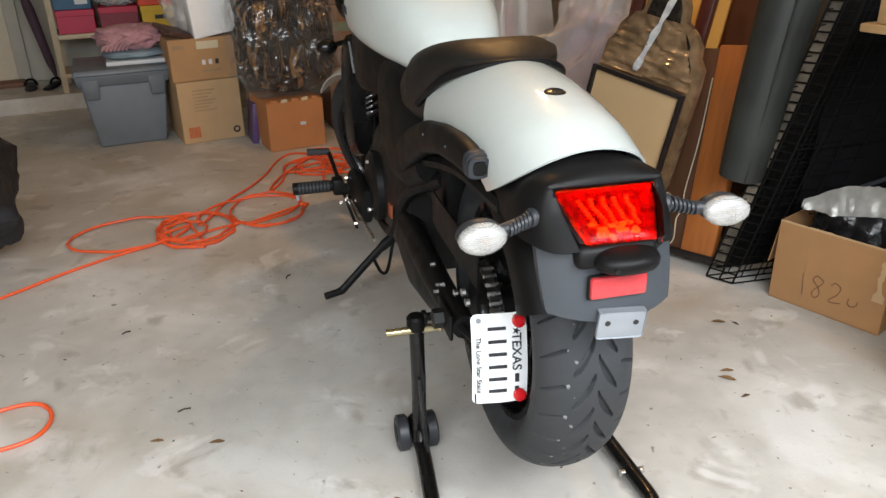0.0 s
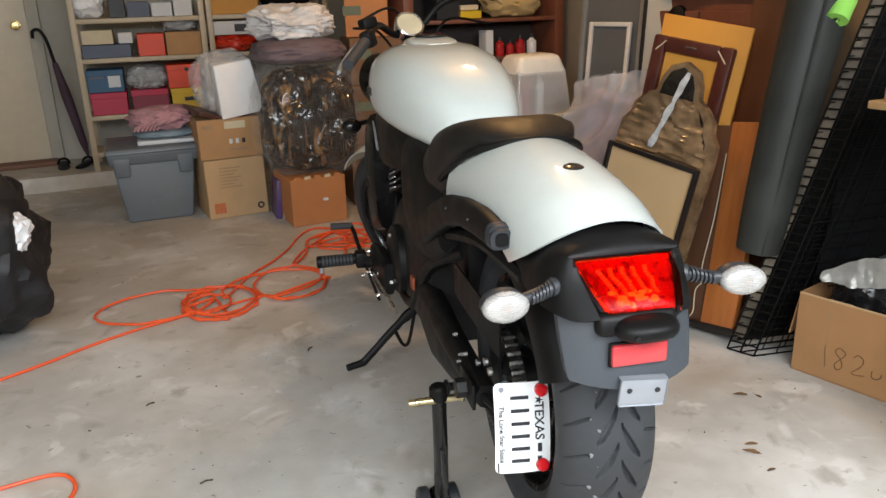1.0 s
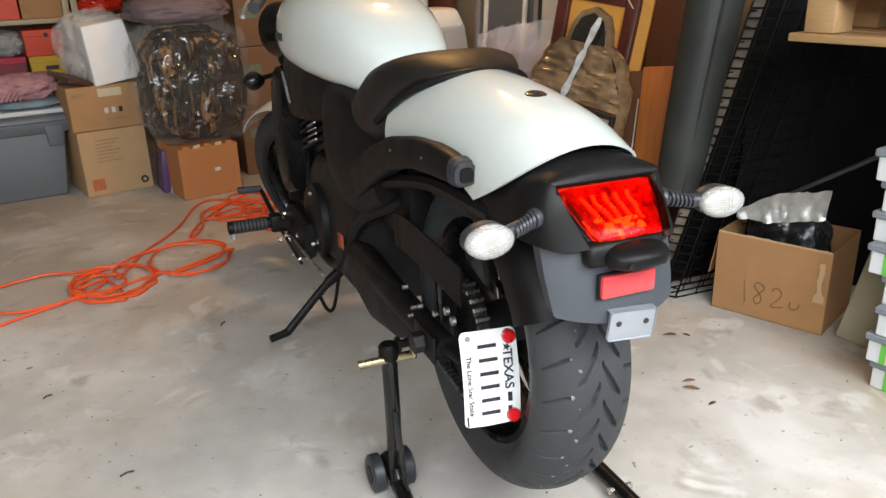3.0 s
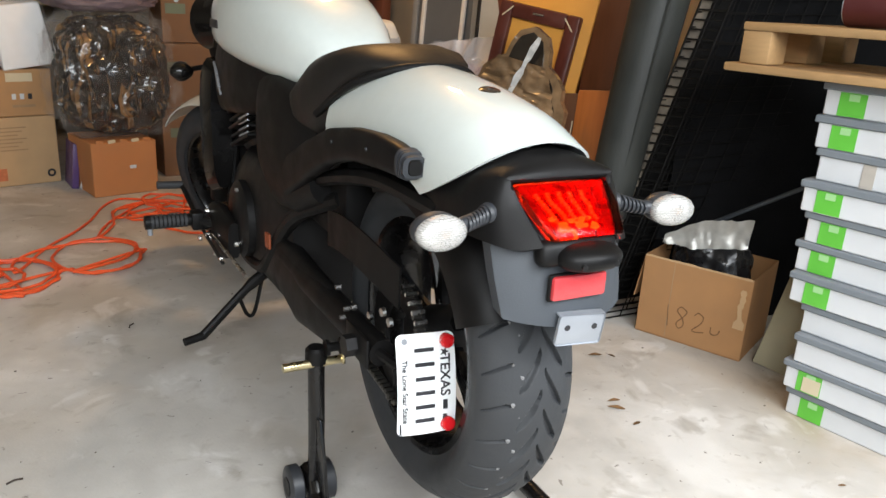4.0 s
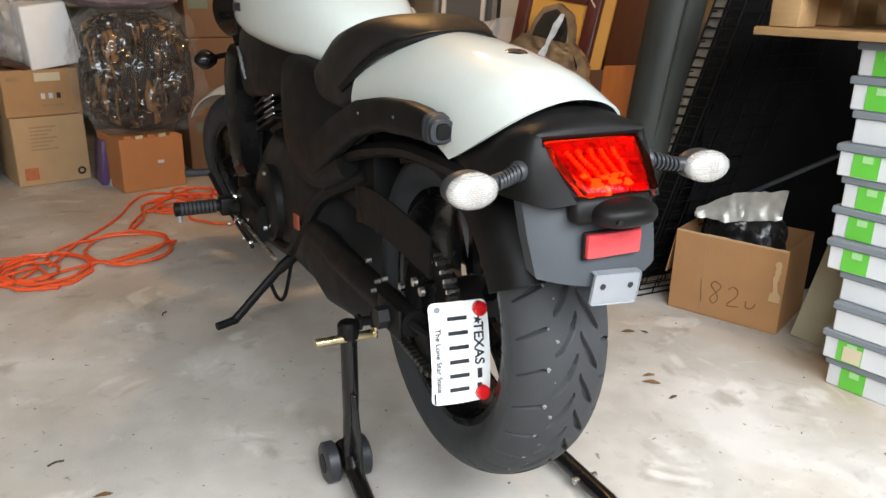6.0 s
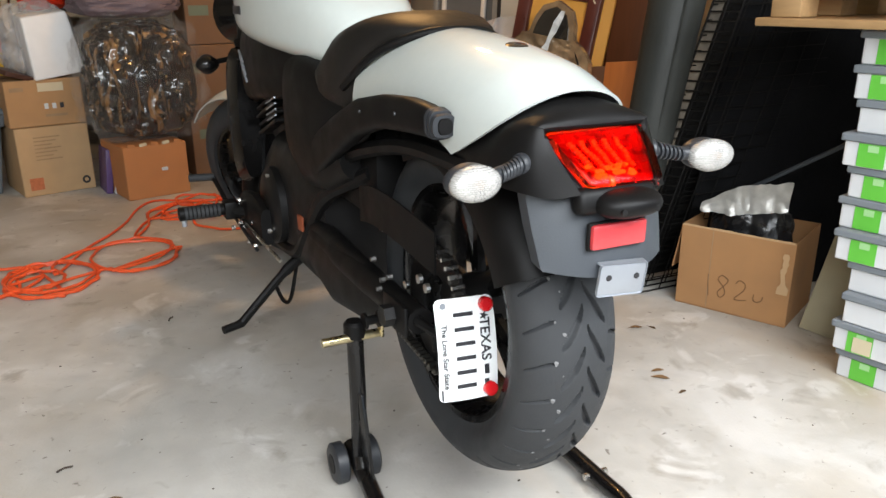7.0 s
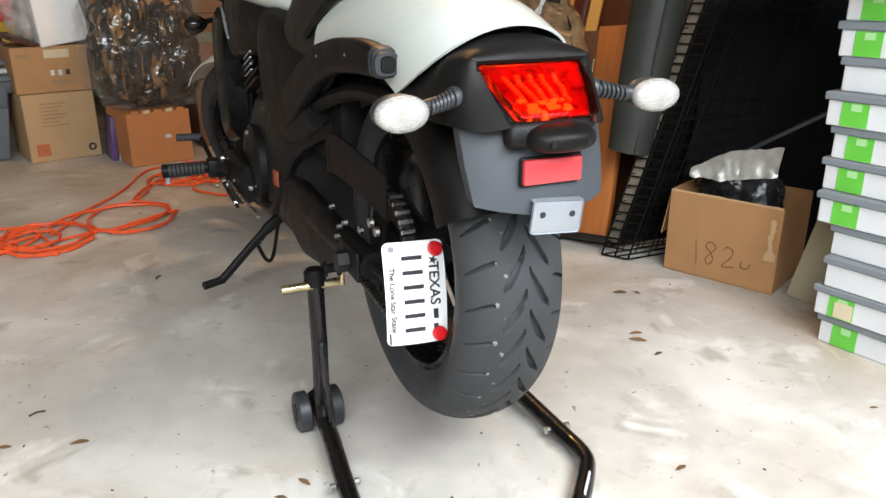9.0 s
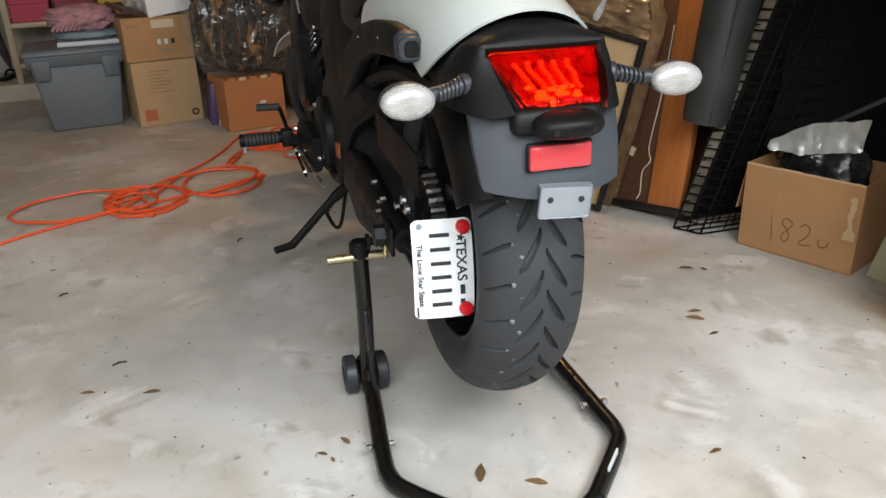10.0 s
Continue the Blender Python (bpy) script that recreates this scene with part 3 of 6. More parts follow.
# turn signals
SIGREF = mat("signal_reflector", (0.50, 0.49, 0.46), 0.28, metal=0.6, vary=0.35, scale=80, bump=0.5, bump_scale=120)
STALK = mat("grey_black_rubber", (0.022, 0.024, 0.028), 0.45, vary=0.1)
for s in (-1, 1):
    stalk = part("turn_signal", tube([(s * 0.084, -0.186, 0.738), (s * 0.090, -0.189, 0.738), (s * 0.110, -0.197, 0.736), (s * 0.113, -0.198, 0.736)], 0.016, 18,
                                     taper=[0.0175, 0.0165, 0.0150, 0.012]), STALK, bike, "black turn signal stalk with clear oval lens")
    part("stalk_collar", tube([(s * 0.099, -0.1925, 0.737), (s * 0.103, -0.194, 0.737)], 0.0168, 18), STALK, stalk)
    for k in range(6):
        x = s * (0.116 + 0.0060 * k)
        part("stalk_rib", lathe([(-0.0020, 0.004), (-0.0020, 0.0128 - 0.0006 * k), (0.0020, 0.0128 - 0.0006 * k), (0.0020, 0.004)], "x", 16,
                                at=(x, -0.199 - 0.0026 * k, 0.7355 - 0.0012 * k)), STALK, stalk)
    part("stalk_core", tube([(s * 0.108, -0.196, 0.736), (s * 0.168, -0.214, 0.728)], 0.0095, 14), STALK, stalk)
    for nm, mt, yo, ry, sc in (("lens", CLEARL, -0.008, 0.019, 1.0), ("lamp_back", STALK, 0.010, 0.020, 0.96), ("signal_reflector", SIGREF, -0.004, 0.015, 0.90)):
        e = bmesh.new()
        bmesh.ops.create_uvsphere(e, u_segments=32, v_segments=18, radius=1.0)
        for v in e.verts:
            v.co = (v.co.x * 0.0365 * sc, math.copysign(abs(v.co.y) ** 0.8, v.co.y) * ry, v.co.z * 0.0235 * sc)
        made = part(nm, e, mt, stalk, "clear faceted lens" if nm == "lens" else "")
        made.matrix_local = pose(s * 0.191, -0.218 + yo, 0.7265, 0, 0, s * -6)
    for k in range(3):
        part("signal_rib", box(0.0016, 0.003, 0.026, 0.0006, (s * (0.186 + 0.006 * k), -0.2405, 0.7265), segs=1), STALK, stalk)
    part("signal_bulb", lathe([(-0.003, 0.0), (-0.002, 0.006), (0.004, 0.0075)], "y", 14, at=(s * 0.192, -0.2375, 0.7275)), mat("amber_bulb", (0.50, 0.26, 0.10), 0.25), stalk)

# number plate on the left of the wheel
PW, PH = 0.103, 0.169
rows = []
for zz in (-0.5, -0.496, -0.485, -0.468, -0.445, -0.3, -0.15, 0, 0.15, 0.3, 0.445, 0.468, 0.485, 0.496, 0.5):
    over = max(0.0, abs(zz) * PH - (PH / 2 - 0.011))
    half = PW / 2 - 0.011 + math.sqrt(max(0.0, 0.011 ** 2 - over ** 2))
    rows.append([(half * (i / 4 - 1), 0.010 * (2 * zz) ** 2 + 0.004 * (i / 4 - 1) ** 2, PH * zz) for i in range(9)])
plate = part("number_plate", shell(grid(rows), 0.0015), PLATEW, bike, "white number plate turned on its side, slightly bent")
plate.matrix_local = pose(-0.102, -0.044, 0.402, -14, 1.5, -5)
TURN = Matrix.Translation((0, -0.0012, 0)) @ Euler((radians(90), 0, 0)).to_matrix().to_4x4() @ Matrix.Rotation(radians(-90), 4, "Z")


def on_plate(along, up):
    """Place on the plate: along its writing (downwards), up its writing (to the right)."""
    return Matrix.Translation((up, 0.010 * (2 * along / PH) ** 2 + 0.004 * (2 * up / PW) ** 2, -along)) @ TURN


words("TEXAS", 0.024, INK, on_plate(-0.014, 0.030), plate, squeeze=1.0)
star = [(0.0085 * (1 if k % 2 == 0 else 0.4) * math.sin(math.pi * k / 5), 0.0085 * (1 if k % 2 == 0 else 0.4) * math.cos(math.pi * k / 5)) for k in range(10)]
star_bm = bmesh.new()
star_bm.faces.new([star_bm.verts.new((x, y, 0.0004)) for x, y in star])
part("plate_star", moved(shell(star_bm, 0.0004), on_plate(-0.052, 0.031)), INK, plate, smooth=False)
words("The Lone Star State", 0.0130, INK, on_plate(0.008, -0.040), plate)
for k in range(6):
    part("plate_bar", moved(box(0.0065, 0.034, 0.0006, 0, (0, 0, 0)), on_plate(-0.058 + 0.0235 * k, -0.005) ), INK, plate, smooth=False)
for k, w in ((0.036, 0.016), (0.058, 0.010)):
    part("plate_bar", moved(box(w, 0.008, 0.0006), on_plate(k, 0.031)), INK, plate, smooth=False)
part("plate_bar", moved(box(0.018, 0.003, 0.0006), on_plate(0.072, -0.046)), INK, plate, smooth=False)
part("seal", lathe([(-0.001, 0.0), (-0.001, 0.005), (0.0002, 0.005)], "y", 16, at=(-0.038, 0.006, 0.074)), ALU, plate)
REDBOLT = mat("red_plastic", (0.50, 0.008, 0.012), 0.25, vary=0.1, coat=0.4)
for z in (0.070, -0.070):
    part("plate_bolt", lathe([(-0.010, 0.0), (-0.009, 0.009), (-0.006, 0.012), (0.006, 0.0125)], "y", 20, at=(0.036, 0.006, z)), REDBOLT, plate, "round red reflector bolt")
part("plate_mount", join(box(0.085, 0.006, 0.03, 0.003, (-0.105, -0.004, 0.405)), tube([(-0.12, 0.0, 0.405), (-0.145, 0.05, 0.42), (-0.15, 0.11, 0.418)], 0.009, 8)), BLACK, bike)

# seat: raised rear bolster, dish and nose, hugging the cowl
part("seat", loft([(0.185, 0, 0.06, 0.884, 0.872), (0.205, 0, 0.100, 0.896, 0.866), (0.25, 0, 0.138, 0.912, 0.825), (0.30, 0, 0.152, 0.918, 0.755), (0.35, 0, 0.158, 0.910, 0.705),
                   (0.42, 0, 0.157, 0.872, 0.680), (0.50, 0, 0.148, 0.838, 0.675), (0.58, 0, 0.125, 0.828, 0.71), (0.68, 0, 0.10, 0.835, 0.72), (0.78, 0, 0.08, 0.85, 0.75)], 44, 2.7, 0.075),
     VINYL, bike, "black vinyl solo seat with raised rear edge", angle=60)
part("seat_piping", tube(curve([(-0.146, 0.40, 0.775), (-0.126, 0.275, 0.845), (-0.068, 0.208, 0.880), (0, 0.190, 0.888), (0.068, 0.208, 0.880), (0.126, 0.275, 0.845), (0.146, 0.40, 0.775)]), 0.0075, 10), BLACK, bike)

# curved side rails beside the cowl, with ribbed ends, over black wheel-well panels
RAIL_Y = (-0.034, -0.020, 0.03, 0.08, 0.176, 0.286, 0.416, 0.553)
RAIL_T = (0.774, 0.783, 0.791, 0.794, 0.788, 0.768, 0.721, 0.663)
RAIL_B = (0.752, 0.744, 0.740, 0.738, 0.730, 0.700, 0.640, 0.570)
for s in (-1, 1):
    rail = []
    for k in range(31):
        y = -0.034 + 0.587 * k / 30
        rail.append((y, s * ((0.137 if s < 0 else 0.120) + 0.016 * min(1, max(0, y) / 0.25)), 0.011 + 0.008 * min(1, k / 3), float(np.interp(y, RAIL_Y, RAIL_T)), float(np.interp(y, RAIL_Y, RAIL_B))))
    part("side_rail", loft(rail, 24, 3.2), BLACK, bike, "black side rail with ribbed end", angle=50)
    for y, z in ((0.10, 0.766), (0.24, 0.752)):
        part("rail_stud", lathe([(0, 0.0035), (s * 0.003, 0.003), (s * 0.0035, 0.0)], "x", 10, at=(s * (0.155 + 0.016 * min(1, y / 0.25)), y, z)), STALK, bike)
    for k in range(3):
        y = -0.028 + 0.010 * k
        zt, zb = float(np.interp(y, RAIL_Y, RAIL_T)) + 0.002, float(np.interp(y, RAIL_Y, RAIL_B)) - 0.002
        part("rail_rib", loft([(y - 0.0032, s * (0.1375 if s < 0 else 0.1205), 0.0195 + 0.001 * k, zt, zb), (y + 0.0032, s * (0.1375 if s < 0 else 0.1205), 0.0200 + 0.001 * k, zt + 0.002, zb)], 20, 3.0), STALK, bike)
    arch = []
    for k in range(15):
        a = radians(76 + 62 * k / 14)
        y, z = AX_Y - 0.352 * math.cos(a), AX_Z + 0.352 * math.sin(a)
        top = max(z + 0.02, float(np.interp(y, RAIL_Y, RAIL_B)) + 0.012)
        arch.append([(s * 0.118, y, z), (s * 0.126, y, (z + top) / 2), (s * 0.128, y, top)])
    part("wheel_well", shell(grid(arch), 0.003), BLACK, bike)

# fuel tank
TX = -0.032
tank = part("fuel_tank", loft([(0.52, -0.010, 0.065, 0.878, 0.784), (0.56, -0.012, 0.098, 0.921, 0.787), (0.64, -0.016, 0.131, 0.971, 0.790), (0.74, -0.022, 0.159, 1.008, 0.796), (0.84, -0.027, 0.178, 1.028, 0.804), (0.94, -0.032, 0.186, 1.036, 0.814),
                               (1.02, -0.032, 0.184, 1.036, 0.824), (1.10, -0.032, 0.172, 1.026, 0.834), (1.17, -0.032, 0.145, 1.011, 0.844), (1.22, -0.032, 0.103, 0.986, 0.859), (1.24, -0.032, 0.056, 0.966, 0.874)], 64, 2.85, 0, 0.34), PEARL, bike,
            "glossy pearl white fuel tank", angle=75)
part("tank_console", loft([(0.90, -0.030, 0.040, 1.034, 1.016), (0.94, -0.032, 0.064, 1.044, 1.016), (1.02, -0.032, 0.070, 1.050, 1.016), (1.10, -0.032, 0.066, 1.042, 1.006), (1.18, -0.032, 0.045, 1.024, 0.986)], 36, 3.2), PEARL, bike)
part("fuel_cap", lathe([(0, 0.044), (0.003, 0.044), (0.004, 0.040), (-0.001, 0.038), (-0.001, 0.030), (0.004, 0.027), (0.006, 0.022), (0.006, 0.0)], "z", 40, at=(TX, 1.01, 1.050)), mat("dark_chrome", (0.10, 0.095, 0.09), 0.22, metal=0.9, vary=0.3), bike,
     "round dark chrome fuel cap")
for s in (-1, 1):
    part("tank_badge", box(0.003, 0.085, 0.020, 0.001, (TX + s * 0.186, 0.985, 0.908), (0, s * -4, 0)), INK, tank, "small dark badge on the tank")

# dark body under the tank, engine and frame
for s in (-1, 1):
    part("side_cover", loft([(0.44, s * 0.10, 0.05, 0.74, 0.58), (0.54, s * 0.115, 0.055, 0.79, 0.53), (0.66, s * 0.125, 0.055, 0.82, 0.52), (0.76, s * 0.13, 0.045, 0.82, 0.56)], 24, 2.8), BLACK, bike)
    part("scoop", loft([(0.70, s * 0.13, 0.02, 0.82, 0.74), (0.85, s * 0.155, 0.03, 0.845, 0.70), (1.02, s * 0.165, 0.03, 0.86, 0.68), (1.18, s * 0.15, 0.03, 0.86, 0.66), (1.28, s * 0.12, 0.02, 0.84, 0.70)],
                       24, 2.8), BLACK, bike)
    for k in range(4):
        part("louvre", box(0.006, 0.05, 0.006, 0.002, (s * 0.196, 1.06 + 0.012 * k, 0.74 + 0.016 * k), (35, 0, 0)), ALU, bike)
    part("frame_tube", tube(curve([(s * 0.09, 0.40, 0.60), (s * 0.13, 0.58, 0.52), (s * 0.14, 0.70, 0.42), (s * 0.14, 0.86, 0.30), (s * 0.14, 1.12, 0.30), (s * 0.12, 1.28, 0.45), (s * 0.06, 1.36, 0.80)]), 0.019, 10),
         BLACK, bike)
    part("subframe", tube(curve([(s * 0.10, -0.05, 0.70), (s * 0.115, 0.15, 0.70), (s * 0.12, 0.35, 0.66), (s * 0.12, 0.55, 0.60)]), 0.016, 8), BLACK, bike)
    part("radiator_shroud", loft([(1.24, s * 0.155, 0.030, 0.78, 0.42), (1.29, s * 0.165, 0.042, 0.80, 0.40), (1.36, s * 0.16, 0.035, 0.78, 0.42)], 24, 3.0), GLOSSB, bike)
    part("crankcase_cover", lathe([(0.0, 0.105), (s * 0.02, 0.105), (s * 0.030, 0.09), (s * 0.034, 0.05), (s * 0.038, 0.0)], "x", 36, at=(s * 0.15, 0.98, 0.40)), DARKM, bike)
    part("engine_bolt", lathe([(0.0, 0.006), (s * 0.008, 0.006), (s * 0.009, 0.0)], "x", 6, at=(s * 0.19, 0.90, 0.50)), STEEL, bike)
part("crankcase", loft([(0.62, 0, 0.13, 0.56, 0.27), (0.72, 0, 0.15, 0.60, 0.24), (1.05, 0, 0.155, 0.60, 0.23), (1.22, 0, 0.13, 0.52, 0.28)], 28, 4.0), DARKM, bike)
cyl = part("cylinder", box(0.24, 0.17, 0.20, 0.02, (0, 1.09, 0.67), (-18, 0, 0)), DARKM, bike)
for k in range(8):
    part("cooling_fin", box(0.30 - 0.01 * (k % 2), 0.22, 0.010, 0.003, (0, 1.06 + 0.008 * k, 0.60 + 0.022 * k), (-18, 0, 0), 1), DARKM, cyl)
part("radiator", box(0.34, 0.035, 0.32, 0.006, (0, 1.32, 0.60)), BLACK, bike)
part("shock", join(tube([(0.10, 0.42, 0.46), (0.10, 0.62, 0.56)], 0.022, 14), tube([(0.10 + 0.034 * math.cos(t * 0.5), 0.44 + 0.0016 * t * 1.0 + 0.0, 0.47 + 0.0009 * t + 0.034 * math.sin(t * 0.5)) for t in range(90)], 0.005, 6)),
     DARKM, bike)
part("battery_box", box(0.20, 0.28, 0.20, 0.02, (0, 0.50, 0.60)), BLACK, bike)

# forward foot controls and side stand, left; a peg on the right
for s in (-1, 1):
    ctl = part("foot_peg", lathe([(0, 0.010), (0.002, 0.017), (0.120, 0.0195), (0.130, 0.0195), (0.132, 0.012)], "x", 18, at=(0, 0, 0)), BLACK, bike, "black rubber foot peg")
    ctl.matrix_local = pose(s * 0.27, 1.10, 0.372, 0, 0, 0 if s > 0 else 180)
    for k in range(9):
        part("peg_rib", ring_lathe([(0.02 + 0.011 * k, 0.0197), (0.027 + 0.011 * k, 0.0197), (0.025 + 0.011 * k, 0.016), (0.02 + 0.011 * k, 0.016)], segs=18), RUBBER, ctl)
    part("peg_feeler", lathe([(0, 0.007), (0.02, 0.007), (0.022, 0.004)], "z", 10, at=(0.118, 0, -0.036)), ALU, ctl)
    part("peg_bracket", join(tube([(s * 0.14, 0.98, 0.34), (s * 0.20, 1.06, 0.36), (s * 0.275, 1.10, 0.372)], 0.016, 10), box(0.035, 0.05, 0.05, 0.006, (s * 0.262, 1.10, 0.37))), BLACK, bike)
    for dy, dz in ((-0.03, -0.03), (0.0, -0.05), (-0.08, -0.02), (-0.14, -0.03)):
        part("bolt", lathe([(0, 0.007), (s * 0.010, 0.007), (s * 0.012, 0.0)], "x", 6, at=(s * (0.255 + 0.5 * dy), 1.08 + dy, 0.37 + dz)), STEEL, bike)
part("control_plate", loft([(0.94, -0.195, 0.016, 0.40, 0.30), (1.02, -0.205, 0.022, 0.43, 0.275), (1.10, -0.212, 0.022, 0.42, 0.29), (1.16, -0.205, 0.014, 0.39, 0.32)], 20, 3.0), BLACK, bike, "black control bracket behind the peg")
for k in range(4):
    part("air_slot", tube([(-0.190, 0.866, 0.690 - 0.014 * k), (-0.190, 0.775, 0.716 - 0.014 * k)], 0.0022, 6), ALU, bike, "thin bright slot edge")
part("engine_tag", box(0.006, 0.030, 0.038, 0.002, (-0.166, 0.705, 0.422), (0, 0, 6)), mat("rust_orange_tag", (0.20, 0.045, 0.015), 0.6, vary=0.2), bike, "small orange tag")
for k in range(6):
    a = radians(112 + 8.2 * k)
    part("chain_plate", box(0.026, 0.005, 0.0085, 0.0015, (-0.094, AX_Y + 0.128 * math.cos(a), AX_Z + 0.128 * math.sin(a)), (-20, 0, 0), 1), STEEL, bike, "bright chain link plate")
part("shift_rod", tube([(-0.235, 0.90, 0.305), (-0.245, 1.12, 0.335)], 0.005, 8), DARKM, bike)
for y, z in ((0.92, 0.310), (1.00, 0.300), (1.06, 0.325), (1.09, 0.395)):
    part("control_bolt", lathe([(0.0, 0.0075), (-0.008, 0.0075), (-0.010, 0.004), (-0.010, 0.0)], "x", 8, at=(-0.232, y, z)), STEEL, bike, "small bright bolt")
for y, z in ((0.05, 0.50), (0.021, 0.493), (0.106, 0.47), (0.397, 0.412)):
    part("guard_bolt", lathe([(0.0, 0.008), (-0.007, 0.008), (-0.009, 0.0)], "x", 10, at=(-0.142, y, z)), STEEL, bike, "small bright bolt")
shift = part("shift_lever", tube(curve([(-0.24, 1.08, 0.35), (-0.25, 1.18, 0.36), (-0.26, 1.30, 0.40), (-0.265, 1.33, 0.415)]), 0.007, 8), BLACK, bike)
part("shift_rubber", tube([(-0.262, 1.33, 0.415), (-0.335, 1.33, 0.418)], 0.0115, 12), RUBBER, shift)
part("linkage", tube([(-0.20, 0.80, 0.30), (-0.235, 1.06, 0.345)], 0.005, 8), STEEL, bike)
stand = part("side_stand", tube(curve([(-0.105, 0.93, 0.262), (-0.17, 0.925, 0.215), (-0.285, 0.905, 0.112), (-0.300, 0.900, 0.104), (-0.345, 0.887, 0.100)], 5), 0.0115, 10,
                                taper=[0.016] * 5 + [0.012] * 11 + [0.011] * 5), BLACK, bike, "lowered black side stand")
part("stand_loop", tube(curve([(-0.19, 0.922, 0.190), (-0.165, 0.945, 0.130), (-0.145, 0.945, 0.135), (-0.125, 0.935, 0.23)]), 0.0055, 8), BLACK, stand)
part("stand_spring", tube([(-0.115 - 0.0012 * k + 0.008 * math.cos(k * 1.3), 0.955 + 0.008 * math.sin(k * 1.3), 0.262 - 0.0016 * k) for k in range(60)], 0.0018, 5), DARKM, stand)

# steering: fork, bars, gauge, front mudguard, head lamp
fork = part("fork", join(*[tube([(s * 0.10, 1.69, 0.312), (s * 0.10, 1.54, 0.62), (s * 0.10, 1.40, 0.93)], 0.025, 14, taper=[0.032, 0.030, 0.022]) for s in (-1, 1)],
                         box(0.26, 0.05, 0.035, 0.01, (0, 1.44, 0.84)), box(0.24, 0.05, 0.03, 0.01, (0, 1.39, 0.95))), BLACK, bike)
fork.matrix_local = STEERW
rows = []
for k in range(17):
    a = radians(45 + 82 * k / 16)
    rows.append([(x, 1.69 + (0.345 - 2.6 * x * x) * math.cos(a), 0.312 + (0.345 - 2.6 * x * x) * math.sin(a)) for x in (-0.075, -0.06, -0.035, 0, 0.035, 0.06, 0.075)])
fm = part("front_mudguard", shell(grid(rows), 0.004), PEARL, bike, "pearl white front mudguard", angle=60)
fm.matrix_local = STEERW
bars = part("handlebar", tube(curve([(-0.385, 1.16, 1.035), (-0.27, 1.235, 1.065), (-0.14, 1.36, 1.075), (-0.05, 1.41, 1.02), (0.05, 1.41, 1.02), (0.14, 1.36, 1.075), (0.27, 1.235, 1.065), (0.385, 1.16, 1.035)]),
                              0.0115, 12), BLACK, bike)
bars.matrix_local = Matrix.Translation((0, 1.40, 0.985)) @ Matrix.Rotation(radians(28), 4, Vector((0, -0.515, 0.857))) @ Matrix.Translation((0, -1.40, -0.95))
for s in (-1, 1):
    part("grip", tube([(s * 0.40, 1.15, 1.031), (s * 0.28, 1.228, 1.062)], 0.0165, 16), RUBBER, bars)
    part("switch_box", box(0.045, 0.04, 0.05, 0.01, (s * 0.258, 1.243, 1.064), (0, 0, s * -32)), BLACK, bars)
    part("lever", tube(curve([(s * 0.235, 1.30, 1.06), (s * 0.30, 1.285, 1.045), (s * 0.36, 1.25, 1.025), (s * 0.405, 1.205, 1.012)]), 0.006, 8), ALU, bars, "bright metal hand lever")
    part("reservoir", box(0.05, 0.04, 0.03, 0.006, (s * 0.205, 1.31, 1.10)), BLACK, bars)
    sig = part("front_signal", tube([(s * 0.10, 1.46, 0.765), (s * 0.205, 1.43, 0.748)], 0.008, 10), BLACK, bike, "black front turn signal")
    e = bmesh.new()
    bmesh.ops.create_uvsphere(e, u_segments=18, v_segments=10, radius=1.0)
    for v in e.verts:
        v.co = (v.co.x * 0.036, v.co.y * 0.024, v.co.z * 0.0255)
    part("signal_body", moved(e, Matrix.Translation((s * 0.232, 1.425, 0.742))), GLOSSB, sig)
    part("signal_rim", ring_lathe([(-0.003, 0.030), (0.003, 0.030), (0.003, 0.026), (-0.003, 0.026)], "y", 28, at=(s * 0.232, 1.432, 0.742)), DARKM, sig)
gauge = part("gauge", lathe([(-0.03, 0.03), (-0.02, 0.046), (0.018, 0.050), (0.022, 0.046), (0.016, 0.043), (0.016, 0.0)], "z", 32), STEEL, bike, "round chrome-rimmed gauge")
gauge.matrix_local = STEER @ pose(0, 1.40, 1.065, 50)
part("gauge_face", lathe([(0.017, 0.043), (0.0185, 0.042), (0.0185, 0.0)], "z", 32), mat("gauge_face", (0.55, 0.50, 0.36), 0.2, coat=1.0), gauge)
head = part("head_lamp", lathe([(-0.10, 0.02), (-0.09, 0.06), (-0.03, 0.085), (0.05, 0.09), (0.055, 0.08), (0.05, 0.0)], "y", 32), GLOSSB, bike)
head.matrix_local = STEERW @ pose(0, 1.52, 0.90)
for k, (a, b, c, d) in enumerate((((-0.22, 1.27, 1.07), (-0.12, 1.44, 1.05), (-0.05, 1.45, 0.95), (-0.06, 1.30, 0.86)), ((-0.2, 1.28, 1.09), (-0.06, 1.47, 1.12), (0.02, 1.46, 0.98), (0.05, 1.30, 0.87)),
                                  ((0.22, 1.27, 1.07), (0.12, 1.46, 1.08), (0.06, 1.46, 0.95), (0.06, 1.30, 0.86)))):
    part("cable", tube(curve([a, b, c, d]), 0.0045, 6), BLACK, bike)

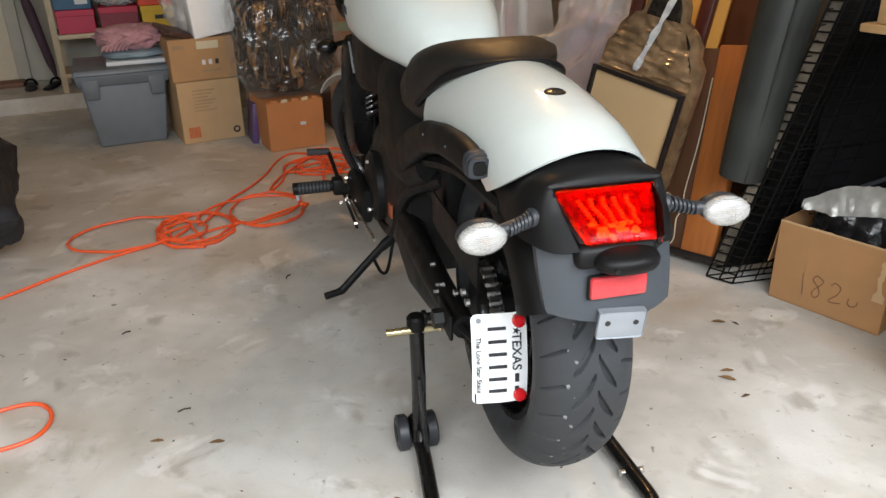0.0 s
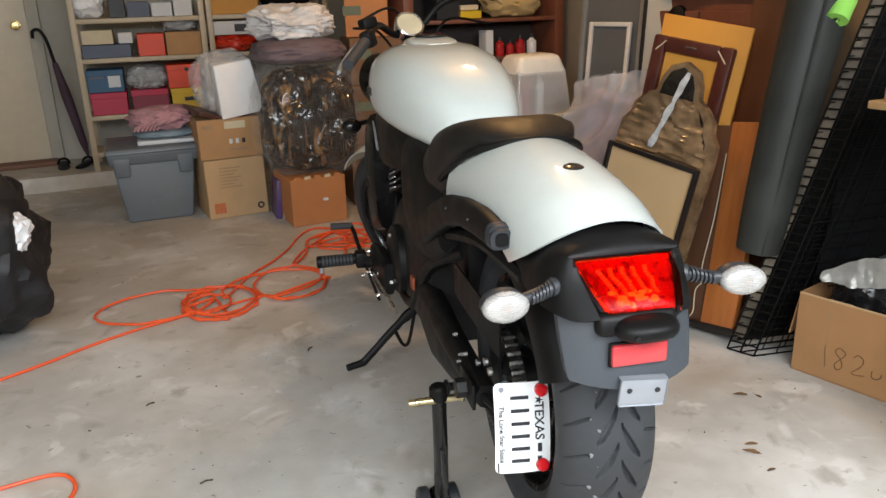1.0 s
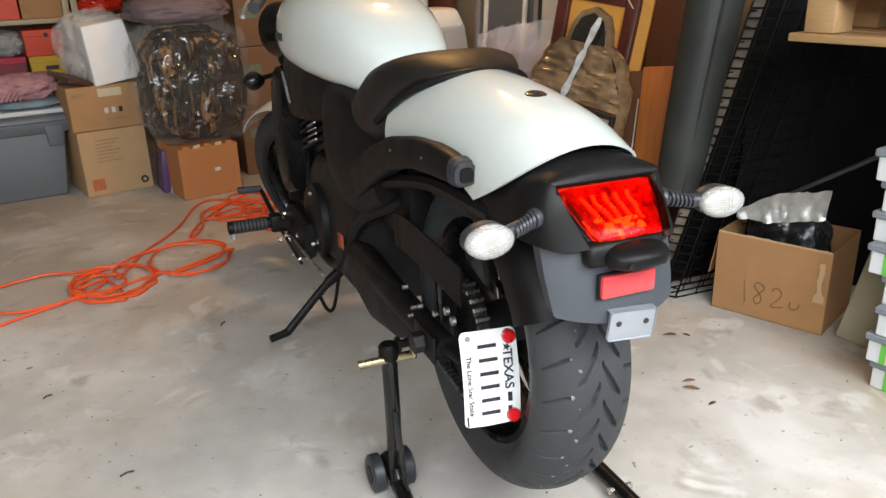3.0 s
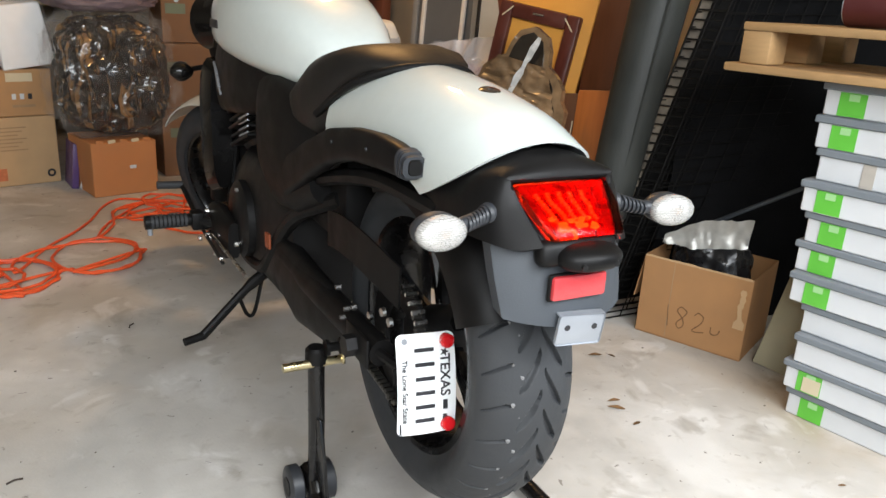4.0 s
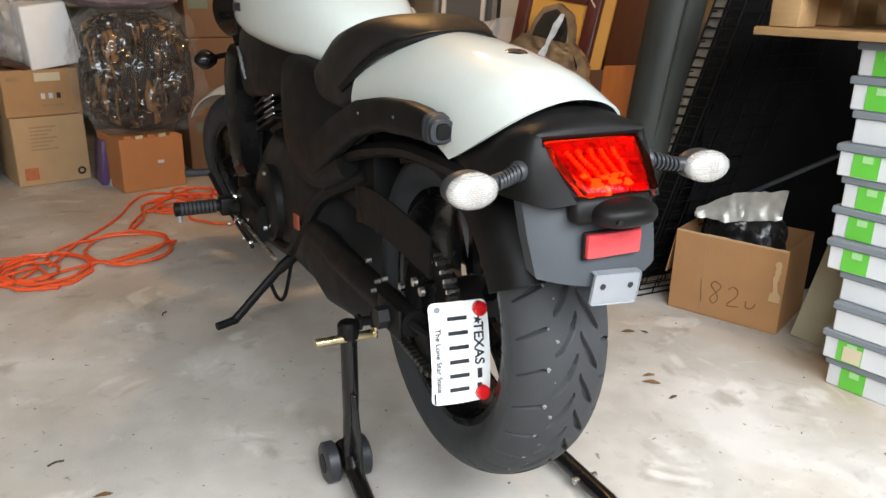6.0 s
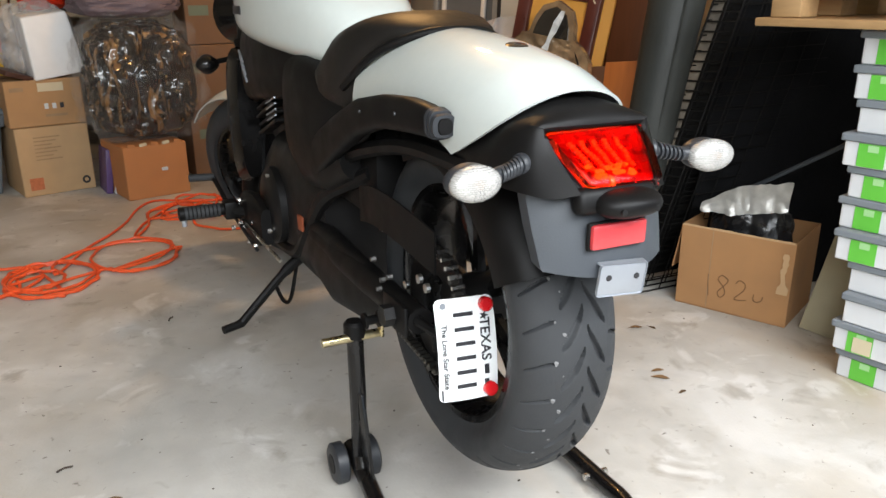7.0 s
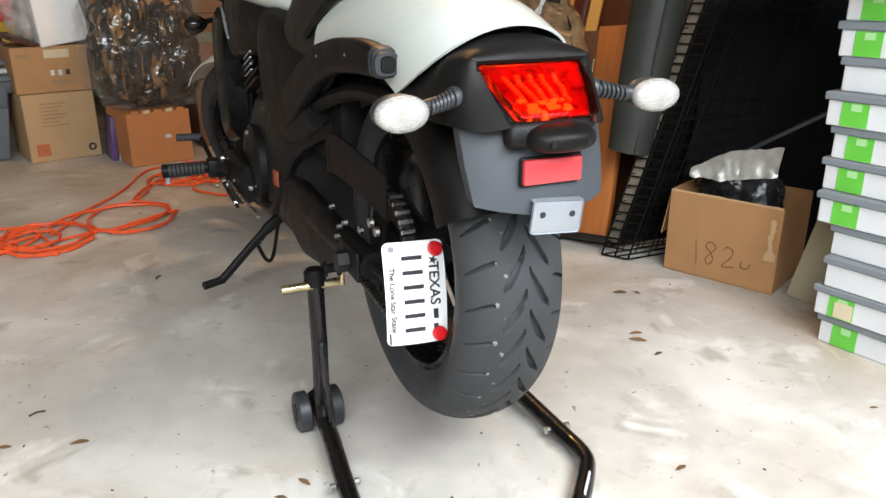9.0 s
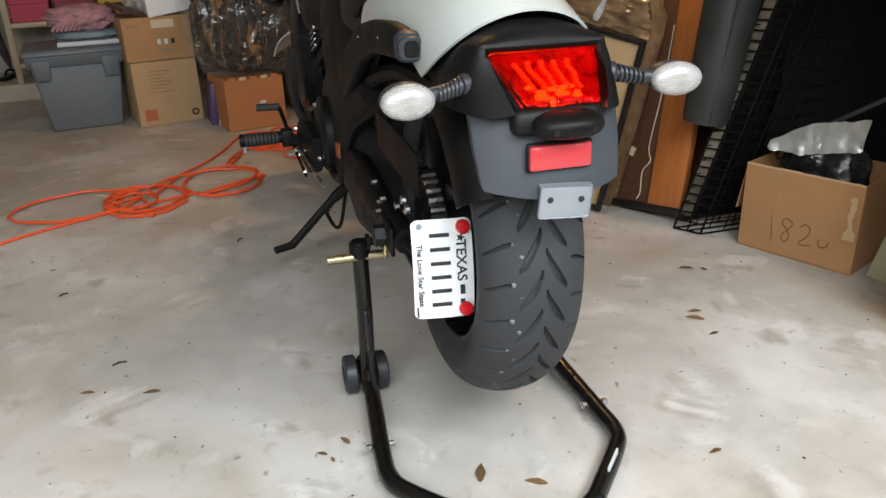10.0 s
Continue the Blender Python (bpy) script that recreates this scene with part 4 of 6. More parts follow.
# ---- the paddock stand under the rear wheel ----
pad = thing("paddock_stand", "black steel motorcycle paddock stand on small rubber wheels", "paddock stand")
for s in (-1, 1):
    arm = part("arm", tube([(s * 0.200, 0.235, 0.345), (s * 0.200, 0.232, 0.20), (s * 0.203, 0.225, 0.075), (s * 0.205, 0.20, 0.045)], 0.0165, 12), GLOSSB, pad)
    part("base_tube", tube(curve([(s * 0.203, 0.285, 0.060), (s * 0.207, 0.17, 0.042), (s * 0.222, 0.0, 0.024), (s * 0.222, -0.075, 0.022), (s * 0.195, -0.125, 0.022), (s * 0.10, -0.235, 0.024)], 5), 0.0175, 12), GLOSSB, pad)
    part("gusset", box(0.008, 0.075, 0.17, 0.002, (s * 0.202, 0.212, 0.13), (-14, 0, 0)), GLOSSB, pad)
    part("cap", lathe([(-0.016, 0.021), (0.010, 0.021), (0.016, 0.016), (0.016, 0.0)], "z", 20, at=(s * 0.200, 0.235, 0.345)), BLACK, pad)
    part("pin", lathe([(-0.062, 0.0), (-0.062, 0.0085), (0.055, 0.0085), (0.057, 0.0)], "x", 18, at=(s * 0.205, 0.228, 0.330)), BRASS, pad, "zinc plated support pin")
    part("hook", join(box(0.008, 0.02, 0.045, 0.003, (s * 0.150, 0.226, 0.345))), BRASS, pad)
    for w in (-1, 1):
        wh = part("caster", lathe([(-0.014, 0.012), (-0.014, 0.036), (-0.010, 0.042), (0.010, 0.042), (0.014, 0.036), (0.014, 0.012)], "x", 32, at=(s * 0.204 + w * 0.033, 0.262, 0.0425)), STALK, pad, "black rubber wheel")
        part("caster_hub", lathe([(-0.0155, 0.0), (-0.0155, 0.02), (0.0155, 0.02), (0.0155, 0.0)], "x", 20, at=(s * 0.204 + w * 0.033, 0.262, 0.0425)), BLACK, wh)
    for y in (0.018,):
        for w in (-1, 1):
            part("knob", lathe([(0, 0.0), (0, 0.0075), (w * 0.010, 0.0075), (w * 0.013, 0.0)], "x", 10, at=(s * 0.222 + w * 0.017, y, 0.026)), STEEL, pad, "bright bolt head")
part("cross_bar", tube(curve([(-0.10, -0.235, 0.024), (0, -0.30, 0.024), (0.10, -0.235, 0.024)]), 0.0175, 12), GLOSSB, pad)
part("sticker", box(0.004, 0.06, 0.022, 0.001, (0.165, -0.172, 0.036), (0, 0, -42)), WHITEB, pad, "small white sticker", smooth=False)


# ---- door and back corner ----
GA = math.degrees(A)


def at_wall(u, v, z, turn=0.0):
    p = gw(u, v)
    return pose(p.x, p.y, z, 0, 0, GA + turn)


door = tagged(part("door_1", box(0.82, 0.04, 2.03, 0.004), DOORP), "cream painted flush door, shut", "door", kind="structure")
door.matrix_world = at_wall(-1.545, 5.07, 1.125)
part("door_knob", join(lathe([(0, 0.03), (-0.006, 0.03), (-0.008, 0.012), (-0.03, 0.012), (-0.034, 0.024), (-0.05, 0.029), (-0.062, 0.022), (-0.065, 0.0)], "y", 24)),
     mat("worn_brass", (0.55, 0.40, 0.16), 0.25, metal=1.0, vary=0.15), door, "round brass door knob").matrix_local = pose(0.34, -0.02, -0.07)
for u, w in ((-1.99, 0.08), (-1.095, 0.08)):
    solo("trim", box(w, 0.05, 2.09, 0.006), WALL, "painted door casing", "door trim", at_wall(u, 5.07, 1.145), kind="structure")
solo("trim_head", box(0.98, 0.05, 0.08, 0.006), WALL, "painted door casing", "door trim", at_wall(-1.545, 5.07, 2.19), kind="structure")
solo("threshold", box(0.90, 0.16, 0.03, 0.005), wood("old_brown_wood", (0.14, 0.06, 0.03), 6, 0.6, (3, 14, 14)), "dark brown wooden door sill", "door sill", at_wall(-1.545, 4.97, 0.115), kind="structure")
umb = thing("umbrella", "furled dark purple umbrella leaning on the wall", "umbrella", pose(-1.80, 4.62, 0.10, 5, -9, 10))
UMB = mat("plum_cloth", (0.060, 0.030, 0.045), 0.75, vary=0.2, bump=0.3)
part("canopy", tube([(0, 0, 0.05), (0, 0, 0.15), (0, 0, 0.5), (0, 0, 0.72)], 0.03, 12, taper=[0.008, 0.026, 0.034, 0.018]), UMB, umb)
part("handle", tube(curve([(0, 0, 0.72), (0, 0, 0.86), (-0.02, 0, 0.94), (-0.06, 0, 0.945), (-0.075, 0, 0.90)]), 0.011, 10), BLACK, umb)
part("ferrule", tube([(0, 0, 0.0), (0, 0, 0.06)], 0.005, 8), STEEL, umb)
for k in range(2):
    shoe = thing("sandal", "dark flat sandal on the ledge", "sandal", pose(-1.93 + 0.10 * k, 4.40, 0.10, 0, 0, 12 - 20 * k), "sandals")
    part("sole", loft([(0, 0, 0.03, 0.018, 0), (0.05, 0, 0.04, 0.02, 0), (0.15, 0, 0.034, 0.022, 0), (0.24, 0, 0.044, 0.02, 0), (0.27, 0, 0.025, 0.018, 0)], 16), BLACK, shoe)
    part("strap", tube(curve([(-0.04, 0.17, 0.012), (-0.02, 0.18, 0.045), (0.02, 0.18, 0.045), (0.04, 0.17, 0.012)]), 0.008, 8), CLOTHB, shoe)


def shelf_unit(m, width=0.83, depth=0.34, height=1.9, levels=(0.12, 0.365, 0.735, 0.985, 1.38)):
    ob = thing("shelving_unit", "beige metal shelving unit loaded with boxes and bags", "shelving", m, "metal shelving")
    for x in (0, width):
        for y in (0, depth):
            s = 1 if x == 0 else -1
            part("post", join(box(0.035, 0.003, height, 0.001, (x + s * 0.0175, y, height / 2)), box(0.003, 0.035, height, 0.001, (x, y + (0.0175 if y == 0 else -0.0175), height / 2))), SHELFM, ob)
    for z in levels:
        part("shelf", join(box(width - 0.01, depth - 0.008, 0.004, 0.001, (width / 2, depth / 2, z)), box(width - 0.02, 0.004, 0.03, 0.001, (width / 2, 0.006, z - 0.012)),
                           box(width - 0.02, 0.004, 0.03, 0.001, (width / 2, depth - 0.006, z - 0.012))), SHELFM, ob)
    wires = [tube([(0.03, depth + 0.006, z), (width - 0.03, depth + 0.006, z)], 0.0022, 5) for z in np.arange(0.15, 1.3, 0.075)]
    wires += [tube([(x, depth + 0.006, 0.12), (x, depth + 0.006, 1.3)], 0.0022, 5) for x in np.arange(0.05, width, 0.075)]
    tagged(part("wire_back", join(*wires), ALU, ob), kind="stuff")
    return ob


S1 = pose(-1.70, 4.26, 0.10, 0, 0, 8)
shelf_unit(S1)
S2 = pose(-0.862, 4.378, 0.10, 0, 0, 8)
shelf_unit(S2, 0.83)


def carton(m, sx, sy, sz, material, label, category="box", lid=None, lid_h=0.04, group="", name="box"):
    """A box with its base on z = 0 and its front edge on y = 0, seams, and maybe a lid of its own."""
    ob = thing(name, label, category, m, group)
    part("body", box(sx, sy, sz - 0.001, 0.004, (0, sy / 2, sz / 2), segs=1), material, ob)
    if lid:
        part("lid", box(sx + 0.006, sy + 0.006, lid_h, 0.003, (0, sy / 2, sz - lid_h / 2 + 0.002), segs=1), lid, ob)
    else:
        part("flap_seam", box(sx * 0.98, 0.003, 0.002, 0.0006, (0, sy / 2, sz + 0.0005), segs=1), INK, ob)
    return ob


BLUE = mat("blue_card", (0.012, 0.075, 0.16), 0.5, vary=0.08)
PINK = mat("crimson_card", (0.42, 0.012, 0.05), 0.5, vary=0.08)
PLUM = mat("plum_card", (0.20, 0.010, 0.030), 0.5, vary=0.1)
ORR = mat("orange_red_card", (0.68, 0.055, 0.012), 0.5, vary=0.06)
YEL = mat("yellow_card", (0.62, 0.42, 0.02), 0.5, vary=0.06)
SLATE = mat("slate_card", (0.09, 0.11, 0.16), 0.6, vary=0.1)
CREAM = mat("cream_paper", (0.58, 0.50, 0.34), 0.7, vary=0.07)
BAGW = film("white_plastic_bag", (0.75, 0.75, 0.76), 0.35, 1.0)
BAGC = film("grey_clear_bag", (0.55, 0.57, 0.58), 0.25, 0.55)
REDBAG = film("red_plastic_bag", (0.62, 0.035, 0.012), 0.25, 1.0)
CLOTHP = mat("pink_cloth", (0.42, 0.22, 0.24), 0.9, vary=0.25, scale=50, bump=0.5)


def shelf_box(S, x, z, w, h, material, label, d=0.27, y=0.02, lid=None, turn=0.0, group="shoe boxes", cat="shoe box"):
    return carton(S @ pose(x + w / 2, y, z, 0, 0, turn), w, d, h, material, label, cat, lid, group=group, name="shoe_box")


Z0, Z1, Z2 = 0.368, 0.738, 0.988
shelf_box(S1, 0.045, Z0, 0.225, 0.145, PINK, "crimson cardboard shoe box on a metal shelf", lid=PINK)
b = shelf_box(S1, 0.04, Z0 + 0.148, 0.225, 0.145, BLUE, "dark blue shoe box with a white label", lid=BLUE)
part("sticker", box(0.075, 0.002, 0.075, 0.0, (0.055, -0.004, 0.07)), WHITEB, b, "white label", smooth=False)
part("logo_bar", box(0.09, 0.002, 0.018, 0.0, (-0.05, -0.004, 0.10)), SLATE, b, smooth=False)
shelf_box(S1, 0.30, Z0, 0.235, 0.15, PLUM, "plum red shoe box with blue end", lid=PINK)
solo("plastic_bag", lumpy(0.25, 0.22, 0.15, 3.3, 0.4, 2.6, fold=0.08), BAGC, "crumpled clear plastic bag on shoe boxes", "plastic bag", S1 @ pose(0.42, 0.14, Z0 + 0.152))
b = shelf_box(S1, 0.555, Z0, 0.20, 0.145, YEL, "yellow shoe box under an orange one", lid=YEL)
part("logo_bar", box(0.075, 0.002, 0.026, 0.0, (0.02, -0.004, 0.075)), INK, b, smooth=False)
b = shelf_box(S1, 0.545, Z0 + 0.148, 0.215, 0.155, ORR, "orange red shoe box with a finger hole", lid=ORR)
part("finger_hole", lathe([(-0.002, 0.0), (-0.002, 0.014), (0.001, 0.014)], "y", 14, at=(0.02, -0.002, 0.125)), INK, b)
shelf_box(S1, 0.04, Z1, 0.30, 0.085, SLATE, "slate blue carton on the shelf", group="", cat="box")
shelf_box(S1, 0.05, Z1 + 0.088, 0.19, 0.09, CREAM, "cream paper carton on a shelf", group="", cat="box")
shelf_box(S1, 0.27, Z1 + 0.088, 0.09, 0.07, WHITEB, "small white carton on a shelf", d=0.2, group="", cat="box")
shelf_box(S1, 0.385, Z1, 0.17, 0.145, ORR, "plain orange carton on a shelf", group="", cat="box")
shelf_box(S1, 0.565, Z1, 0.23, 0.15, CARD, "brown cardboard box on the shelf", group="", cat="box")
solo("plastic_bag", lumpy(0.20, 0.2, 0.10, 7.1, 0.4, 2.4, fold=0.08), BAGC, "crumpled clear bag on a carton", "plastic bag", S1 @ pose(0.67, 0.15, Z1 + 0.152))
solo("plastic_bag", lumpy(0.22, 0.24, 0.26, 5.1, 0.35, 2.4, fold=0.06), BAGW, "knotted white plastic bag", "plastic bag", S1 @ pose(0.11, 0.14, Z2 + 0.003))
for k, (x, w, h, mt, lb) in enumerate(((0.24, 0.10, 0.12, INK, "small black carton on a shelf"), (0.35, 0.14, 0.10, SLATE, "dark grey carton on a shelf"), (0.50, 0.13, 0.09, WHITEB, "plain white carton on a shelf"), (0.64, 0.12, 0.12, WHITEB, "plain white carton on a shelf"))):
    shelf_box(S1, x, Z2, w, h, mt, lb, d=0.2, group="", cat="box")
# second unit
solo("plastic_bag", lumpy(0.30, 0.26, 0.11, 2.2, 0.35, 2.2, fold=0.07), REDBAG, "folded bright red plastic bag on a shelf", "plastic bag", S2 @ pose(0.17, 0.15, Z1 + 0.003))
b = shelf_box(S2, 0.02, Z1 + 0.115, 0.30, 0.09, WHITEB, "white carton printed with black shapes", group="", cat="box")
part("print_bar", box(0.11, 0.002, 0.05, 0, (0.06, -0.003, 0.045)), INK, b, smooth=False)
shelf_box(S2, 0.01, Z2 + 0.0, 0.34, 0.20, mat("amber_card", (0.55, 0.26, 0.05), 0.7, vary=0.08), "amber brown cardboard box", group="", cat="box")
solo("duffel_bag", lumpy(0.34, 0.28, 0.22, 9.4, 0.3, 2.0, fold=0.05), CLOTHB, "soft black bag on the shelf", "bag", S2 @ pose(0.56, 0.15, Z2 + 0.003))
solo("cloth", lumpy(0.30, 0.26, 0.15, 4.7, 0.3, 2.4, fold=0.07), mat("red_pink_cloth", (0.40, 0.035, 0.05), 0.85, vary=0.2, bump=0.4), "crumpled crimson cloth on a shelf", "cloth", S2 @ pose(0.52, 0.14, Z1 + 0.003))

# ---- grey tote and boxes on the floor ----
TM = pose(-1.157, 3.195, 0, 0, 0, 10)
tote = thing("storage_tote", "grey plastic storage tote with dark latched rim", "storage tote", TM)


def frustum(w0, d0, w1, d1, z0, z1, bevel=0.012):
    bm = bmesh.new()
    lo = [bm.verts.new((x * w0 / 2, y * d0 / 2, z0)) for x, y in ((-1, -1), (1, -1), (1, 1), (-1, 1))]
    hi = [bm.verts.new((x * w1 / 2, y * d1 / 2, z1)) for x, y in ((-1, -1), (1, -1), (1, 1), (-1, 1))]
    bm.faces.new(lo[::-1])
    bm.faces.new(hi)
    for i in range(4):
        bm.faces.new((lo[i], lo[(i + 1) % 4], hi[(i + 1) % 4], hi[i]))
    if bevel:
        bmesh.ops.bevel(bm, geom=bm.edges[:], offset=bevel, segments=3, affect="EDGES", profile=0.5)
    return bm


part("body", moved(frustum(0.345, 0.36, 0.435, 0.43, 0, 0.36), Matrix.Translation((0, 0.205, 0))), TOTE, tote)
part("rim", moved(frustum(0.455, 0.45, 0.475, 0.47, 0.335, 0.395, 0.008), Matrix.Translation((0, 0.205, 0))), TOTED, tote)
part("lid", moved(frustum(0.49, 0.485, 0.47, 0.465, 0.395, 0.425, 0.008), Matrix.Translation((0, 0.205, 0))), TOTED, tote)
for s in (-1, 1):
    part("latch", moved(frustum(0.07, 0.02, 0.09, 0.02, 0.27, 0.39, 0.005), Matrix.Translation((s * 0.165, -0.016, 0))), TOTED, tote)
solo("book", box(0.30, 0.24, 0.022, 0.004), WHITEB, "flat white folder on the tote", "folder", pose(-1.10, 3.36, 0.437, 0, 0, 8))
solo("folded_cloth", lumpy(0.33, 0.26, 0.05, 1.7, 0.2, 2.0), mat("blue_grey_cloth", (0.18, 0.24, 0.28), 0.9, vary=0.25, bump=0.4), "folded blue grey cloth", "cloth", pose(-1.10, 3.36, 0.449, 0, 0, 8))
pk = thing("pink_blanket", "crumpled pink cloth heaped on the tote", "blanket", pose(-1.11, 3.37, 0.492, 0, 0, 8))
part("blanket_body", lumpy(0.33, 0.27, 0.13, 6.2, 0.45, 2.2, fold=0.10, power=2.0), CLOTHP, pk)
for k in range(7):
    r = 0.05 + 0.014 * k
    part("fold", tube(curve([(-0.15 + 0.02 * k, -0.135 + 0.003 * k, 0.012), (-0.13 + 0.025 * k, -0.13, 0.035 + 0.006 * k), (-0.05 + 0.02 * k, -0.115, 0.05 + 0.008 * k), (0.04 + 0.012 * k, -0.11, 0.03 + 0.008 * k)]), 0.008, 8), CLOTHP, pk)

BM = pose(-0.727, 3.150, 0, 0, 0, 15)
bx = carton(BM, 0.335, 0.34, 0.335, CARDP, "pale brown cardboard box under another box", group="cardboard boxes", name="cardboard_box")
PRINT = mat("brown_print", (0.34, 0.22, 0.12), 0.85, vary=0.2)
part("print_mark", box(0.062, 0.001, 0.06, 0, (-0.105, -0.0016, 0.06)), mat("orange_print", (0.55, 0.17, 0.07), 0.85, vary=0.3, scale=60), bx, "faded orange printed square", smooth=False)
part("print_seal", ring_lathe([(-0.0014, 0.020), (-0.0005, 0.020), (-0.0005, 0.010), (-0.0014, 0.010)], "y", 24, at=(0.125, -0.001, 0.05)), INK, bx)
for k in range(7):
    part("print_bar", box(0.12 - 0.02 * (k % 3), 0.001, 0.006, 0, (-0.03 - 0.01 * (k % 3), -0.0014, 0.285 - 0.018 * k)), PRINT, bx, smooth=False)
bx2 = carton(pose(-0.732, 3.149, 0.337, 0, 0, 14), 0.345, 0.34, 0.222, CARD, "brown cardboard box with a pale label", group="cardboard boxes", name="cardboard_box")
part("sticker", box(0.115, 0.001, 0.040, 0, (0.03, -0.0016, 0.185)), CREAM, bx2, "pale paper label", smooth=False)
for k in range(3):
    part("print_bar", box(0.018, 0.001, 0.026, 0, (0.0 + 0.035 * k, -0.0016, 0.095)), INK if k == 2 else WHITEB, bx2, smooth=False)
part("print_bar", box(0.10, 0.001, 0.012, 0, (0.04, -0.0016, 0.05)), PRINT, bx2, smooth=False)
part("print_bar", box(0.06, 0.001, 0.02, 0, (-0.12, -0.0016, 0.18)), PRINT, bx2, smooth=False)
sack = thing("white_bag", "white plastic bag with a square pack inside", "bag", pose(-0.70, 3.30, 0.561, 0, 0, 14))
part("pack", moved(frustum(0.240, 0.16, 0.205, 0.15, 0.012, 0.305, 0.010), pose(0.02, -0.07, 0, 4, -8, 0)), mat("white_paper_pack", (0.80, 0.79, 0.78), 0.55, vary=0.04, bump=0.15, bump_scale=14), sack)
part("bag_film", moved(lumpy(0.34, 0.29, 0.34, 8.2, 0.35, 1.6, sub=5, fold=0.07), pose(-0.03, 0.055, 0)), film("milky_bag", (0.78, 0.76, 0.75), 0.25, 0.30), sack)
solo("book", box(0.16, 0.22, 0.022, 0.003), mat("dark_brown_cover", (0.07, 0.03, 0.02), 0.4, vary=0.1), "dark book lying on a box", "book", pose(-0.86, 3.22, 0.588, 8, 18, 30))

OM = pose(-0.289, 2.845, 0, 0, 0, 14)
ob_ = carton(OM, 0.305, 0.34, 0.258, CARDO, "orange brown carton with a hand hole and torn top", name="cardboard_box", group="cardboard boxes")
part("hand_hole", box(0.030, 0.002, 0.016, 0.004, (0.035, -0.001, 0.135)), WHITEB, ob_)
for k in range(5):
    part("torn_tab", box(0.035, 0.012, 0.016, 0.003, (-0.11 + 0.055 * k, 0.004, 0.262), (0, 8 * (-1) ** k, 0), 1), CREAM if k % 2 else CARDO, ob_)
solo("book", box(0.03, 0.18, 0.22, 0.003), mat("purple_cover", (0.09, 0.05, 0.16), 0.4), "purple and white book standing between boxes", "book", pose(-0.512, 3.10, 0.11, 0, 6, 8))
solo("book", box(0.022, 0.18, 0.20, 0.003), WHITEB, "white book standing between boxes", "book", pose(-0.478, 3.08, 0.10, 0, 6, 8))
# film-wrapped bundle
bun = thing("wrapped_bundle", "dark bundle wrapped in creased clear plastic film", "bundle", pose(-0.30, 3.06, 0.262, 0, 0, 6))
CRINKLE = mat("dark_cloth_painted_glints", (0.010, 0.008, 0.007), 0.22, vary=0.5, scale=30, bump=0.5, bump_scale=30, coat=0.7, rough_vary=0.1)
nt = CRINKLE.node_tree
# brown streaks in the base colour imitate warm glints on the film
glint_noise = nt.nodes.new("ShaderNodeTexNoise")
glint_noise.inputs["Scale"].default_value, glint_noise.inputs["Detail"].default_value, glint_noise.inputs["Distortion"].default_value = 19.0, 5.0, 1.2
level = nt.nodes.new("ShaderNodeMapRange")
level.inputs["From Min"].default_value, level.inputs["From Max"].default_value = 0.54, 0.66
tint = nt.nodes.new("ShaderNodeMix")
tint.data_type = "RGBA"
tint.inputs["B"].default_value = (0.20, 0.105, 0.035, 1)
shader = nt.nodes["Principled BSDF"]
nt.links.new(next(n for n in nt.nodes if n.type == "TEX_COORD").outputs["Object"], glint_noise.inputs["Vector"])
nt.links.new(glint_noise.outputs["Fac"], level.inputs["Value"])
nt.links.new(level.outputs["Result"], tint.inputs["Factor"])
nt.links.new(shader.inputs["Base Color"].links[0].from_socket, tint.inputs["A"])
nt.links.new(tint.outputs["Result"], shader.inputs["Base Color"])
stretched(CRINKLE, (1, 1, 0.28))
core_bm = moved(lumpy(0.46, 0.38, 0.53, 11.3, 0.14, 1.8, sub=6, fold=0.03, power=3.2), pose(0, 0, 0.02))
for v in core_bm.verts:
    c = v.co
    wav = 0.05 * noise.noise(c * 7.0)
    ridge = 1 - abs(noise.noise(Vector((c.x * 22 + wav * 50, c.y * 22, c.z * 5.0 + 3.0)))) * 3.2
    fine = 1 - abs(noise.noise(Vector((c.x * 55 + wav * 60, c.y * 55, c.z * 14.0 + 9.0)))) * 3.0
    v.co += Vector((c.x, c.y, 0)).normalized() * (0.016 * max(-0.6, ridge) + 0.004 * max(-0.6, fine))
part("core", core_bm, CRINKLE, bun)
part("film_wrap", moved(lumpy(0.535, 0.45, 0.58, 12.9, 0.30, 2.2, sub=6, fold=0.11, power=3.0), pose(0, 0, 0.0)), film("clear_wrap", (0.72, 0.68, 0.64), 0.07, 0.05), bun)
solo("rolled_sack", lumpy(0.50, 0.34, 0.14, 14.2, 0.25, 1.3, sub=5, fold=0.03), mat("grey_mauve_cloth", (0.14, 0.10, 0.11), 0.7, vary=0.2, bump=0.3), "grey mauve bundle laid on the wrapped bundle", "bundle", pose(-0.32, 3.12, 0.835, 0, 0, 6))
solo("white_sack", lumpy(0.46, 0.32, 0.20, 15.8, 0.60, 1.6, sub=6, fold=0.035, power=2.0), mat("off_white_plastic", (0.66, 0.63, 0.61), 0.35, vary=0.25, scale=6, bump=0.5, bump_scale=20), "crumpled off-white plastic sack", "sack", pose(-0.34, 3.12, 0.955, 0, 0, 6))
DIMC = mat("dull_brown_carton", (0.17, 0.085, 0.040), 0.85, vary=0.12)
